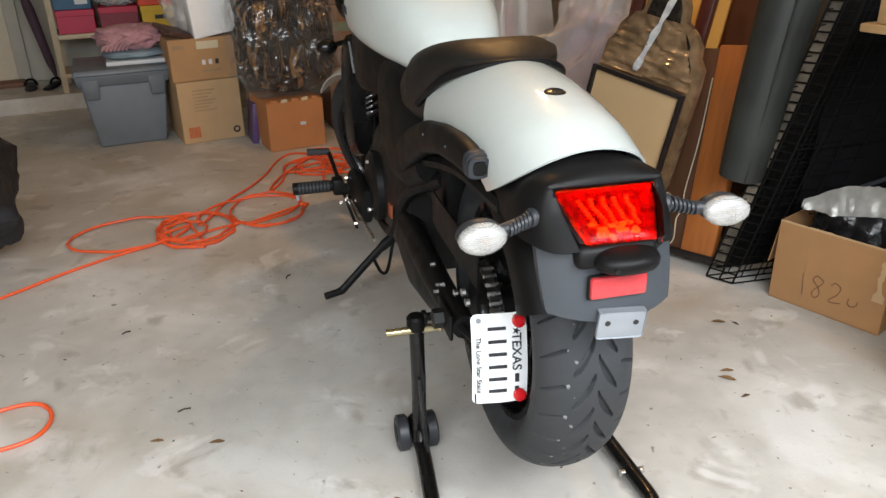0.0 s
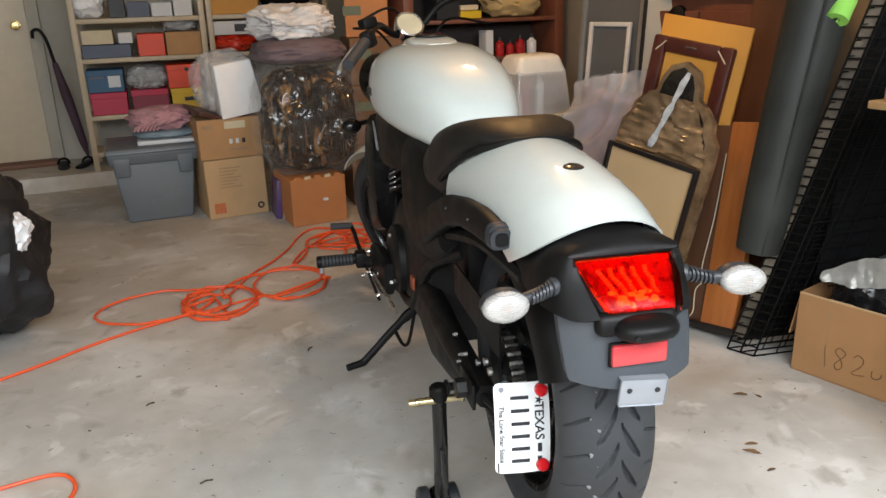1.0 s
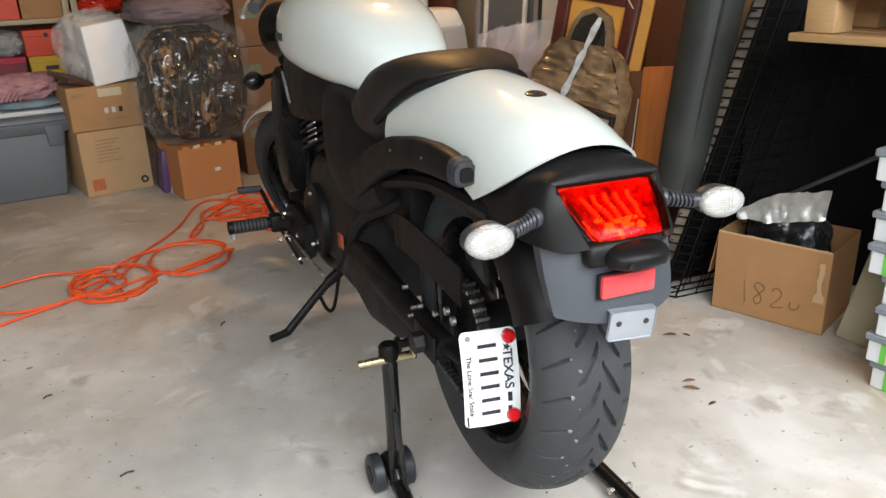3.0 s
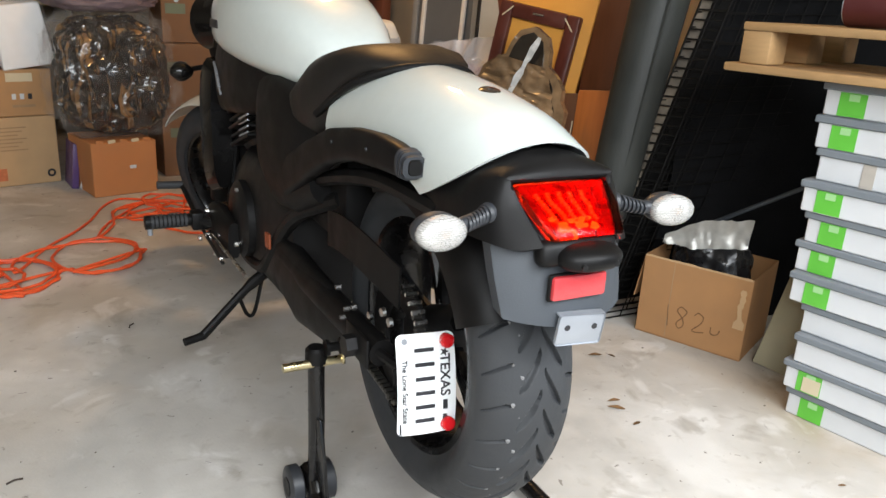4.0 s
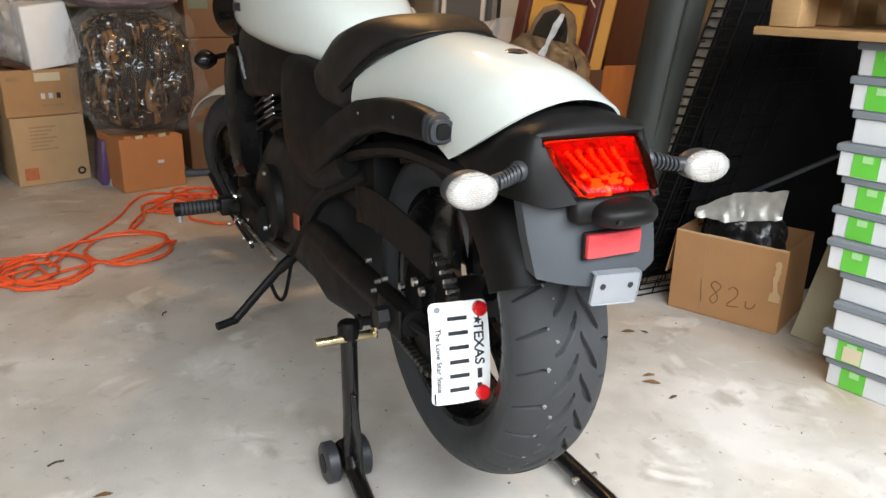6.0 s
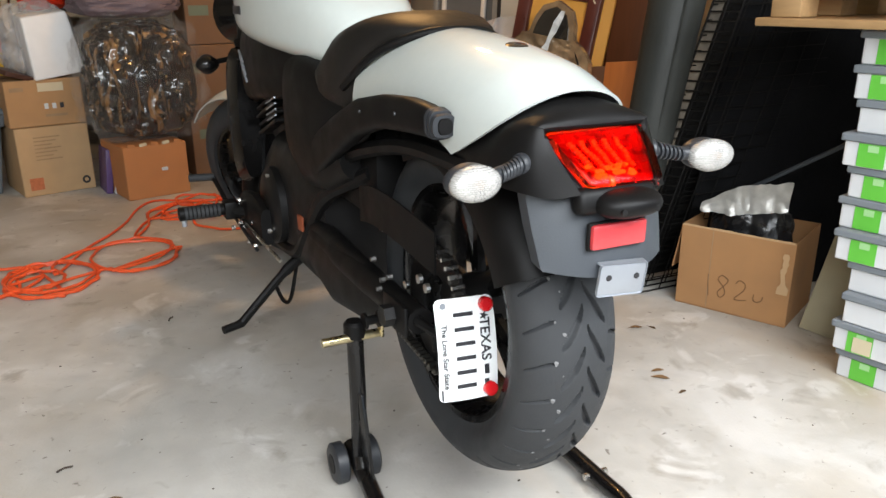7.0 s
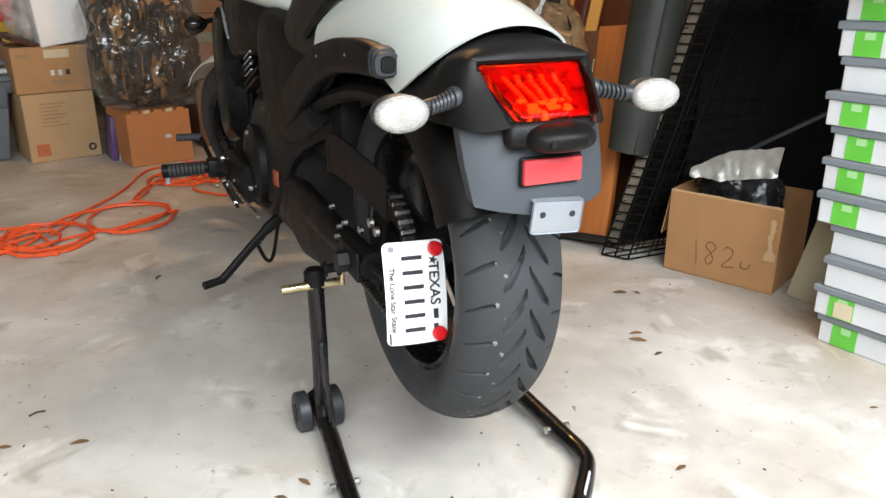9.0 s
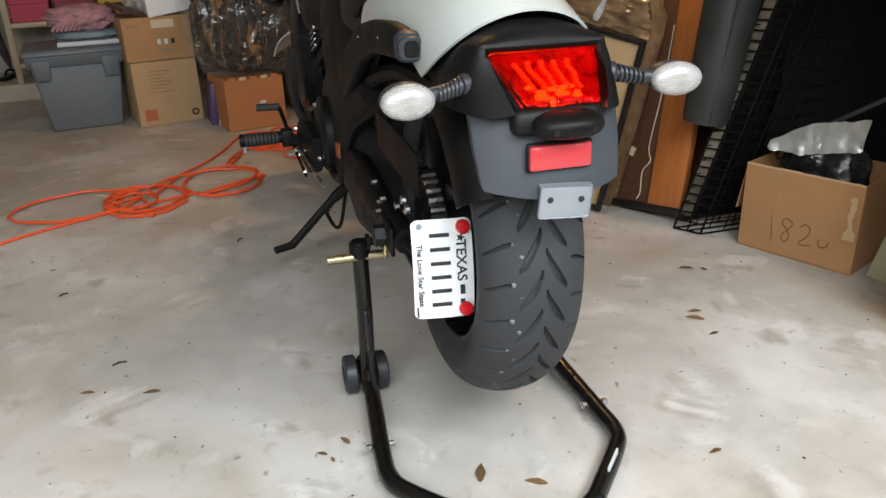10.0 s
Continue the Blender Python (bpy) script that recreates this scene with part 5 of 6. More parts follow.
for (x, y, z, w, d, h, mt, lb, tn) in ((0.10, 3.18, 0, 0.34, 0.34, 0.36, DIMC, "brown carton in a stack behind the motorcycle", 6), (0.10, 3.18, 0.362, 0.33, 0.33, 0.33, DIMC, "brown carton with a greenish label", 9),
                                       (0.11, 3.19, 0.694, 0.30, 0.32, 0.26, DIMC, "brown carton in a stack behind the motorcycle", 4), (0.07, 3.22, 0.956, 0.24, 0.30, 0.22, CARDO, "orange brown carton at the top of a stack", -8)):
    c = carton(pose(x, y, z, 0, 0, tn), w, d, h, mt, lb, group="stacked cartons", name="cardboard_box")
    part("sticker", box(0.10, 0.001, 0.05, 0, (-0.08, -0.0016, h * 0.65)), mat("green_grey_print", (0.13, 0.15, 0.10), 0.8), c, smooth=False)
solo("black_sack", lumpy(0.55, 0.34, 0.30, 17.2, 0.35, 1.9, sub=5, fold=0.07), CLOTHB, "slumped black bag above the boxes", "bag", pose(0.12, 3.36, 1.178, 0, 0, 6))

# ---- black bag by the left wall ----
bb = thing("black_bag", "large black fabric bag with a white tag", "bag", pose(-1.69, 1.67, 0, 0, 0, 12))
part("bag_body", lumpy(0.64, 0.62, 0.66, 21.3, 0.35, 1.7, sub=5, fold=0.05, power=2.4), mat("black_nylon", (0.011, 0.011, 0.013), 0.55, vary=0.3, bump=0.5, bump_scale=40), bb)
part("white_tag", moved(lumpy(0.12, 0.10, 0.13, 3.1, 0.4, 2.4, fold=0.06), pose(0.235, -0.17, 0.37, 0, 20, 0)), BAGW, bb)
part("bag_strap", tube(curve([(0.20, -0.15, 0.45), (0.28, -0.05, 0.40), (0.30, 0.08, 0.33), (0.27, 0.16, 0.25)]), 0.008, 8), BLACK, bb)

# ---- orange extension cord ----
def winding(stages, n=26, lift=0.0045, seed=1):
    """Loops (centre x, y, radii, turn, start angle, sweep) strung into one line."""
    rng = random.Random(seed)
    pts = []
    for i, (cx, cy, rx, ry, rot, a0, sweep) in enumerate(stages):
        m = max(4, int(abs(sweep) / 360 * n))
        for k in range(m + 1):
            a, r = radians(a0 + sweep * k / m), radians(rot)
            x, y = rx * math.cos(a), ry * math.sin(a)
            pts.append((cx + x * math.cos(r) - y * math.sin(r) + rng.uniform(-1, 1) * 0.006, cy + x * math.sin(r) + y * math.cos(r) + rng.uniform(-1, 1) * 0.006,
                        0.0065 + lift * (i % 4) + 0.004 * math.sin(k * 0.9) ** 2))
    return pts


CORD_R = 0.0054
line = [(-2.2, 0.75, 0.007), (-1.75, 1.08, 0.007), (-1.375, 1.352, 0.007), (-1.206, 1.50, 0.007), (-1.05, 1.61, 0.007), (-0.93, 1.67, 0.008)]
line += winding([(-0.77, 1.79, 0.150, 0.175, 0, 215, 430), (-1.02, 1.81, 0.225, 0.165, 14, 10, 340), (-0.775, 1.80, 0.142, 0.160, 10, 190, 420), (-0.81, 1.76, 0.085, 0.095, 0, 240, 380),
                 (-0.75, 1.80, 0.125, 0.170, 0, 250, 330), (-0.485, 1.94, 0.150, 0.200, 0, 220, 500), (-0.56, 1.93, 0.215, 0.150, 22, 250, 300)])
line += [(-0.66, 2.07, 0.012), (-0.56, 2.24, 0.010), (-0.48, 2.42, 0.008), (-0.42, 2.62, 0.007), (-0.34, 2.74, 0.007), (-0.24, 2.70, 0.008)]
line += winding([(-0.17, 2.52, 0.15, 0.13, 20, 60, 500), (-0.22, 2.42, 0.12, 0.09, 0, 20, 420), (-0.06, 2.45, 0.13, 0.15, 0, 120, 480), (-0.13, 2.58, 0.10, 0.16, 30, 10, 400), (-0.28, 2.52, 0.13, 0.08, 40, 80, 330)])
line += [(-0.42, 2.34, 0.010), (-0.47, 2.16, 0.008), (-0.40, 2.30, 0.016), (-0.37, 2.55, 0.010), (-0.20, 2.62, 0.020)]
line += winding([(-0.02, 2.3, 0.2, 0.2, 0, 100, 360)])
solo("extension_cord", tube(curve(line, 3), CORD_R, 7), CORD, "tangled orange extension cord on the concrete", "extension cord")
solo("extension_cord", tube(curve([(-2.0, 0.25, 0.007), (-1.55, 0.40, 0.007), (-1.25, 0.475, 0.007), (-1.10, 0.515, 0.007), (-1.066, 0.60, 0.007), (-1.12, 0.675, 0.007), (-1.25, 0.65, 0.007), (-1.6, 0.52, 0.007), (-2.0, 0.42, 0.007)], 6), CORD_R, 8),
     CORD, "loop of orange extension cord on the concrete", "extension cord")

# ---- leaves and crumbs on the floor ----
def leaf_at(x, y, turn, size):
    rows = []
    for k in range(9):
        v = k / 8
        w = 0.16 * size * math.sin(math.pi * v ** 0.8) * (1 + 0.12 * math.sin(v * 19)) + 0.0004
        lift = 0.0012 + 0.05 * size * math.sin(v * 3) ** 2
        rows.append([(-w, v * size, lift + 0.09 * w), (0.04 * size * math.sin(v * 2.4), v * size, lift), (w, v * size, lift + 0.14 * w)])
    return solo("leaf", shell(grid(rows), 0.0006), LEAF, "small dry brown oak leaf on the concrete", "leaf", pose(x, y, 0.0005, 0, 0, turn), "fallen leaves")


for x, y, t, s in ((0.665, 0.295, 50, 0.05), (0.685, 0.34, 80, 0.04), (0.812, 0.577, 70, 0.045), (0.84, 0.55, 20, 0.025), (-0.785, 0.436, 80, 0.035), (-0.643, 0.395, 85, 0.04), (-0.272, 0.076, 30, 0.032), (-0.319, 0.056, 60, 0.025),
                   (-0.065, -0.11, -20, 0.055), (0.05, -0.15, 60, 0.045), (0.66, 0.23, 100, 0.03), (-0.31, 0.03, 10, 0.018), (0.40, -0.16, 100, 0.03), (0.92, -0.166, 70, 0.02)):
    leaf_at(x, y, t, s * 0.95)
rng = random.Random(8)
crumbs = []
for k in range(70):
    x, y, s = rng.uniform(-1.3, 1.1), rng.uniform(-0.4, 2.4), rng.uniform(0.0012, 0.003)
    crumbs.append(box(s * rng.uniform(1, 3), s, s * 0.7, 0, (x, y, s * 0.35), (0, 0, rng.uniform(0, 180))))
solo("floor_crumbs", join(*crumbs), mat("dark_grit", (0.07, 0.055, 0.04), 0.9), "scattered dark grit on the concrete", "grit", kind="stuff", smooth=False)
for x, y, t, L in ((-0.76, 0.545, 15, 0.032), (-0.45, 1.25, 60, 0.03), (-0.95, 1.0, 30, 0.025)):
    solo("twig", tube([(0, 0, 0.003), (L * 0.5, 0.004, 0.004), (L, 0, 0.003)], 0.0022, 6), mat("dark_twig", (0.05, 0.035, 0.025), 0.8), "small dark twig on the concrete", "twig", pose(x, y, 0, 0, 0, t), "twigs")


# ---- goods leaning along the right wall ----
RD = -64.0                       # their direction


def lean(x, y, z=0.0, back=8.0, turn=RD, tip=0.0):
    """Base centre on the floor, leaning back from the motorcycle."""
    return pose(x, y, z, 0, 0, turn) @ pose(0, 0, 0, -back, tip, 0)


def along(x, y, d, away=0.0, turn=RD):
    c, s = math.cos(radians(turn)), math.sin(radians(turn))
    return x + d * c - away * s, y + d * s + away * c


def framed(name, m, w, h, rim, rim_d, frame_mat, sheet_mat, label, category, inset=0.006, z0=0.0):
    ob = thing(name, label, category, m)
    for s in (-1, 1):
        part("frame_side", box(rim, rim_d, h, rim * 0.18, (s * (w - rim) / 2, 0, z0 + h / 2)), frame_mat, ob)
        part("frame_bar", box(w - 2 * rim + 0.002, rim_d, rim, rim * 0.18, (0, 0, z0 + (rim / 2 if s < 0 else h - rim / 2))), frame_mat, ob)
    part("sheet", box(w - 2 * rim + 0.006, 0.006, h - 2 * rim + 0.006, 0, (0, inset, z0 + h / 2)), sheet_mat, ob, smooth=False)
    return ob


BLKF = mat("black_frame", (0.014, 0.011, 0.010), 0.35, vary=0.15)
framed("picture_board", lean(0.692, 1.269, 0.030, back=7, tip=9), 0.385, 0.59, 0.016, 0.02, BLKF, TANB, "tan board in a thin black frame leaning on other goods", "framed board")
# wrapped scalloped mirror behind it
mir = thing("wrapped_mirror", "scalloped mirror wrapped in brown paper and clear film", "mirror", lean(0.742, 1.316, 0.028, back=8, tip=9))
outline = [(0.205, 0.0), (0.205, 0.60), (0.200, 0.665), (0.172, 0.700), (0.166, 0.735), (0.138, 0.765), (0.118, 0.780), (0.088, 0.797), (0.078, 0.845), (0.055, 0.888), (0.0, 0.912)]
full = outline + [(-x, z) for x, z in reversed(outline[:-1])]


def slab(pts, depth, y0=0.0):
    bm = bmesh.new()
    a = [bm.verts.new((x, y0, z)) for x, z in pts]
    b = [bm.verts.new((x, y0 + depth, z)) for x, z in pts]
    bm.faces.new(a)
    bm.faces.new(b[::-1])
    for i in range(len(pts)):
        j = (i + 1) % len(pts)
        bm.faces.new((a[i], a[j], b[j], b[i]))
    return bm


PAPER = mat("brown_wrapping_paper", (0.17, 0.105, 0.055), 0.20, vary=0.55, scale=24, bump=0.9, bump_scale=30, coat=1.0)
part("mirror_body", slab(full, 0.03), PAPER, mir, smooth=False)
part("mirror_glass", slab([(x * 0.80, 0.62 + (z - 0.62) * 0.93) for x, z in full if z >= 0.60], 0.004, -0.004), mat("dull_mirror", (0.16, 0.14, 0.12), 0.15, metal=0.9, vary=0.4, scale=12, bump=0.5, bump_scale=20), mir, smooth=False)
paperrows = []
for j in range(25):
    z = 0.585 + 0.205 * j / 24
    w = 0.190 - 0.09 * (j / 24) ** 1.4
    paperrows.append([(w * (i / 20 - 0.5) * 2, -0.016 - 0.013 * (1 - 2.6 * abs(noise.noise(Vector((i * 0.22 + j * 0.16, j * 0.30, 2.0))))) - 0.003 * noise.noise(Vector((i * 0.7, j * 0.8, 5.0))), z) for i in range(21)])
part("paper_wrap", grid(paperrows), PAPER, mir, angle=60)
part("tape_strip", shell(grid([[(-0.035 + 0.075 * v + s * (0.011 + 0.003 * math.sin(v * 17)) + 0.003 * noise.noise(Vector((v * 9, s, 0))), -0.026 - 0.003 * math.sin(v * 31 + s), 0.60 + 0.28 * v) for s in (-1, 0, 1)] for v in np.linspace(0, 1, 16)]), 0.001),
     mat("silver_tape", (0.85, 0.86, 0.86), 0.18, metal=0.5, vary=0.4, scale=45, bump=0.8, bump_scale=40), mir, "shiny silver tape")
rf = framed("framed_picture", lean(0.874, 1.435, 0.028, back=5, tip=8), 0.335, 0.965, 0.055, 0.03, DKWOOD, GOLDB, "dark red wooden picture frame around a gold board", "picture frame")
part("frame_plaque", box(0.045, 0.004, 0.008, 0.002, (0, -0.016, 0.94)), STEEL, rf)
for s in (-1, 1):
    part("corner_joint", box(0.055, 0.002, 0.005, 0.001, (s * 0.128, -0.0155, 0.93), (0, s * 45, 0)), CREAM, rf)
solo("gold_board", box(0.365, 0.012, 1.035, 0.003, (0, 0, 0.5175)), GOLDB, "plain golden yellow board leaning behind a frame", "board", lean(0.915, 1.429, 0.028, back=4, tip=8))
# wrapped purple panel further back
wp = thing("wrapped_picture", "mauve framed panel wrapped in cloudy plastic film", "wrapped panel", lean(*along(0.83, 1.80, -0.05), back=7, tip=7))
part("panel", box(0.34, 0.03, 0.76, 0.006, (0, 0, 0.38)), mat("mauve_panel", (0.30, 0.20, 0.28), 0.5, vary=0.15), wp)
part("panel_frame", join(box(0.05, 0.04, 0.76, 0.006, (-0.15, -0.004, 0.38)), box(0.34, 0.04, 0.05, 0.006, (0, -0.004, 0.71))), mat("plum_frame", (0.09, 0.04, 0.06), 0.4), wp)
part("film_wrap", moved(lumpy(0.40, 0.10, 0.80, 31.0, 0.20, 2.4, sub=5, fold=0.05, power=5), pose(0, -0.01, 0)), film("cloudy_film", (0.80, 0.76, 0.76), 0.14, 0.10), wp)
foldrows = []
for j in range(61):
    row = []
    for i in range(41):
        x, v = -0.21 + 0.43 * i / 40, j / 60
        q = x * 0.8 + v * 0.55
        crease = 1 - 2.4 * abs(noise.noise(Vector((q * 4.0 + 3.0, (v * 0.7 - x) * 9.0, 1.0))))
        row.append((x + 0.02 * noise.noise(Vector((v * 6, 0, i * 0.05))), -0.046 - 0.022 * crease - 0.004 * noise.noise(Vector((i * 0.5, j * 0.5, 7.0))),
                    v * (0.77 + 0.14 * (x + 0.21) / 0.43 + 0.005 * noise.noise(Vector((i * 0.3, 4.0, 0))))))
    foldrows.append(row)
part("film_fold", grid(foldrows), film("creased_film", (0.88, 0.80, 0.78), 0.10, 0.34), wp, "milky creased plastic film", angle=180)
# brown panels with a black base
bp = thing("plywood_sheet", "brown wood panel with orange edge board and black base", "wood panel", lean(0.915, 1.03, 0.012, back=16, tip=-5))
# left board in a darker brown than the right one
part("panel_dark", box(0.15, 0.03, 0.70, 0.004, (-0.065, 0.012, 0.37)), wood("dark_brown_panel", (0.10, 0.042, 0.020), 5, 0.45, (14, 14, 1.5)), bp)
part("panel_orange", box(0.125, 0.035, 0.71, 0.004, (0.075, 0.0, 0.375)), ORWOOD, bp)
part("base_bar", box(0.30, 0.05, 0.025, 0.004, (0, 0, 0.0125)), BLKF, bp)
part("corner_post", box(0.018, 0.03, 0.74, 0.003, (-0.150, -0.01, 0.37)), BLKF, bp)
part("cord", tube(curve([(0.005, -0.012, 0.62), (0.0, -0.014, 0.40), (-0.015, -0.016, 0.22), (0.0, -0.018, 0.17), (-0.025, -0.018, 0.13), (-0.02, -0.02, 0.06), (-0.03, -0.02, 0.035)]), 0.0022, 6), CREAM, bp, "thin pale cord")
part("label_card", box(0.05, 0.002, 0.03, 0, (-0.10, -0.006, 0.20), (0, 20, 0)), CREAM, bp, smooth=False)
# door-like boards behind; the tall board's dark brown stands in for a shaded gap
solo("tall_board", box(0.22, 0.03, 1.25, 0.004, (0, 0, 0.625)), wood("shade_darkened_board", (0.10, 0.036, 0.015), 5, 0.45, (14, 14, 1.5)), "tall board leaning on the wall, its brown darkened for shade", "board", lean(1.17, 1.17, back=5))
cab = thing("wood_cabinet", "reddish brown wooden cabinet against the wall", "cabinet", pose(1.33, 1.86, 0, 0, 0, GA - 90))
part("cabinet_body", box(0.62, 0.36, 1.12, 0.006, (0, 0.18, 0.56)), SHWOOD, cab)
part("cabinet_top", box(0.66, 0.40, 0.03, 0.006, (0, 0.18, 1.136)), SHWOOD, cab)
for s in (-1, 1):
    part("cabinet_door", box(0.29, 0.02, 1.02, 0.006, (s * 0.152, -0.008, 0.56)), SHWOOD, cab)
carton(pose(1.30, 1.80, 1.152, 0, 0, -70), 0.40, 0.30, 0.26, mat("rust_card", (0.34, 0.11, 0.045), 0.7, vary=0.1), "rust brown carton on the cabinet", name="cardboard_box")
framed("window_screen", lean(1.13, 2.42, back=4), 0.40, 1.42, 0.035, 0.02, mat("grey_alu_frame", (0.32, 0.33, 0.33), 0.4, metal=0.5), mat("grey_screen", (0.10, 0.105, 0.11), 0.7, vary=0.1), "grey window screen in an aluminium frame", "window screen")
framed("window_screen", lean(1.10, 2.40, back=5), 0.26, 1.02, 0.022, 0.018, mat("white_frame", (0.62, 0.61, 0.58), 0.4), mat("grey_screen", (0.1, 0.1, 0.1), 0.7), "smaller grey screen in a white frame", "window screen")
framed("picture_board", lean(1.215, 2.03, back=4), 0.26, 1.32, 0.014, 0.018, BLKF, mat("pale_grey_board", (0.46, 0.46, 0.42), 0.5, vary=0.06), "pale board in a thin black frame", "framed board")
solo("round_knob", lathe([(0, 0.045), (-0.02, 0.04), (-0.03, 0.02), (-0.03, 0.0)], "y", 24), BLACK, "round dark cap against the pale board", "cap", lean(1.235, 1.955, back=4) @ pose(0, -0.012, 1.05))
# shelves behind the tank
rs = thing("wood_shelf", "red brown wooden shelf crowded with bottles and boxes", "shelf", pose(0.30, 3.16, 0, 0, 0, GA))
for x in (0.0, 0.98):
    part("upright", box(0.06, 0.30, 2.0, 0.004, (x, 0.15, 1.0)), SHWOOD, rs)
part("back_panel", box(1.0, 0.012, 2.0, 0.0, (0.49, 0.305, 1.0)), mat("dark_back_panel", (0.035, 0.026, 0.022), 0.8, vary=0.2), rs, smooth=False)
for z in (0.10, 0.45, 0.80, 1.02, 1.30, 1.65):
    part("shelf_board", box(0.92, 0.29, 0.022, 0.003, (0.49, 0.15, z)), SHWOOD, rs)
RS = pose(0.30, 3.16, 0, 0, 0, GA)


def bottle(x, z, h, r, material, label, y=0.06):
    ob = thing("bottle", label, "bottle", RS @ pose(x, y, z), "shelf bottles")
    part("body", lathe([(0, 0.0), (0, r * 0.95), (0.005, r), (h * 0.62, r), (h * 0.72, r * 0.55), (h * 0.80, r * 0.42), (h * 0.82, 0.0)], "z", 18), material, ob)
    part("cap", lathe([(h * 0.80, r * 0.5), (h * 0.98, r * 0.48), (h, 0.0)], "z", 14), INK, ob)


REDPL = mat("red_bottle", (0.42, 0.02, 0.02), 0.3, coat=0.4)
for x, h, r, mt, lb in ((0.60, 0.11, 0.028, REDPL, "red plastic bottle on the wooden shelf"), (0.67, 0.09, 0.026, REDPL, "short red plastic bottle"), (0.74, 0.115, 0.032, REDPL, "red plastic bottle on the wooden shelf"),
                        (0.82, 0.12, 0.03, BAGW, "white plastic bottle on the wooden shelf")):
    bottle(x, 0.813, h, r, mt, lb)
carton(RS @ pose(0.52, 0.03, 0.813), 0.05, 0.10, 0.15, WHITEB, "small white carton on the wooden shelf", name="small_carton")
carton(RS @ pose(0.40, 0.03, 0.813, 0, 0, 12), 0.16, 0.16, 0.05, CREAM, "flat cream carton on the wooden shelf", name="small_carton")
carton(RS @ pose(0.40, 0.03, 1.033, 0, 0, 3), 0.14, 0.16, 0.045, YEL, "flat yellow carton on the wooden shelf", name="small_carton")
carton(RS @ pose(0.39, 0.03, 1.080, 0, 0, -4), 0.11, 0.14, 0.03, CREAM, "flat pale carton on the wooden shelf", name="small_carton")
carton(RS @ pose(0.13, 0.02, 0.813, 0, 0, 0), 0.15, 0.16, 0.15, mat("dark_red_card", (0.20, 0.015, 0.015), 0.6), "dark red carton on the wooden shelf", name="small_carton")
solo("tan_bag", lumpy(0.36, 0.24, 0.17, 41.0, 0.3, 2.2, fold=0.05), mat("tan_paper", (0.45, 0.32, 0.14), 0.7, vary=0.15, bump=0.3), "soft tan paper bag on the shelf", "bag", RS @ pose(0.72, 0.15, 1.033))
carton(RS @ pose(0.25, 0.02, 1.033, 0, 0, 0), 0.14, 0.2, 0.16, INK, "black carton on the wooden shelf", name="small_carton")
# clear tub on a carton
carton(pose(0.80, 2.40, 0, 0, 0, 14), 0.38, 0.36, 0.55, CARD, "tall brown carton under a clear tub", name="cardboard_box")
tub = thing("clear_tub", "clear plastic tub with a frosted lid and bottles inside", "storage tub", pose(0.79, 2.50, 0.552, 0, 0, 14))
part("tub_base", frustum(0.34, 0.26, 0.35, 0.27, 0, 0.035, 0.008), mat("white_plastic", (0.66, 0.63, 0.58), 0.35), tub)
part("tub_wall", frustum(0.325, 0.25, 0.275, 0.21, 0.036, 0.255, 0.012), film("clear_tub", (0.82, 0.80, 0.78), 0.18, 0.40), tub)
part("tub_top", frustum(0.30, 0.23, 0.23, 0.17, 0.225, 0.325, 0.03), film("frosted_top", (0.86, 0.82, 0.74), 0.35, 0.85), tub)
for x, h, mt in ((-0.05, 0.17, mat("plum_bottle", (0.28, 0.05, 0.08), 0.4)), (0.03, 0.20, WHITEB), (-0.10, 0.12, WHITEB)):
    part("bottle_inside", lathe([(0.036, 0.0), (0.036, 0.026), (0.036 + h * 0.7, 0.024), (0.036 + h * 0.85, 0.010), (0.036 + h, 0.010), (0.036 + h, 0)], "z", 16, at=(x, -0.03, 0)), mt, tub)

# ---- hanging roll, wire crate, black sheet ----
roll = thing("carpet_roll", "dark green grey carpet roll hanging from the ceiling", "carpet roll")
part("roll_body", tube(curve([(0.978, 0.835, 0.362), (0.990, 0.825, 0.50), (1.02, 0.81, 0.78), (1.06, 0.79, 1.12), (1.12, 0.76, 1.60), (1.16, 0.74, 2.05)], 5), 0.075, 28, taper=[0.066 + 0.022 * min(1, k / 16) for k in range(26)]), FOAM, roll)
part("roll_seam", tube(curve([(0.955, 0.775, 0.364), (0.965, 0.762, 0.52), (0.99, 0.735, 0.80), (1.02, 0.705, 1.12), (1.08, 0.67, 1.6)], 5), 0.006, 6), FOAM, roll)
part("strap", tube([(1.16, 0.74, 2.04), (1.165, 0.738, 2.598)], 0.010, 8), BLACK, roll)
crate = thing("folded_wire_crate", "folded black wire crate leaning over in a slant", "wire crate")
C0, CT = Vector((0.925, 0.865, 0.006)), Vector((1.305, 0.775, 1.36))
upv, side, thick = (CT - C0), Vector((0.62, -0.05, 0.02)), Vector((0.050, -0.075, 0.0))
for layer in range(3):
    o = C0 + thick * (layer * 0.5)
    for k in range(9):
        a = o + side * (k / 8)
        part("upright_wire", tube([a, a + upv], 0.0032 if k in (0, 8) else 0.002, 6), WIRE, crate)
    for k in range(0, 31):
        a = o + upv * (k / 30)
        part("cross_wire", tube([a, a + side], 0.0028 if k % 10 == 0 else 0.0018, 5), WIRE, crate)
for k in range(0, 47):
    a = C0 + upv * (k / 46)
    part("edge_wire", tube([a, a + thick], 0.0030, 5), WIRE, crate)
part("crate_tray", shell(grid([[C0 + side * u + upv * v + thick * 1.12 * 0 + Vector((0.012, 0.02, 0)) for u in (0.05, 1.0)] for v in (0.01, 0.99)]), 0.004), BLACK, crate)
TANS = mat("tan_slat", (0.13, 0.105, 0.075), 0.6, vary=0.6, scale=30)
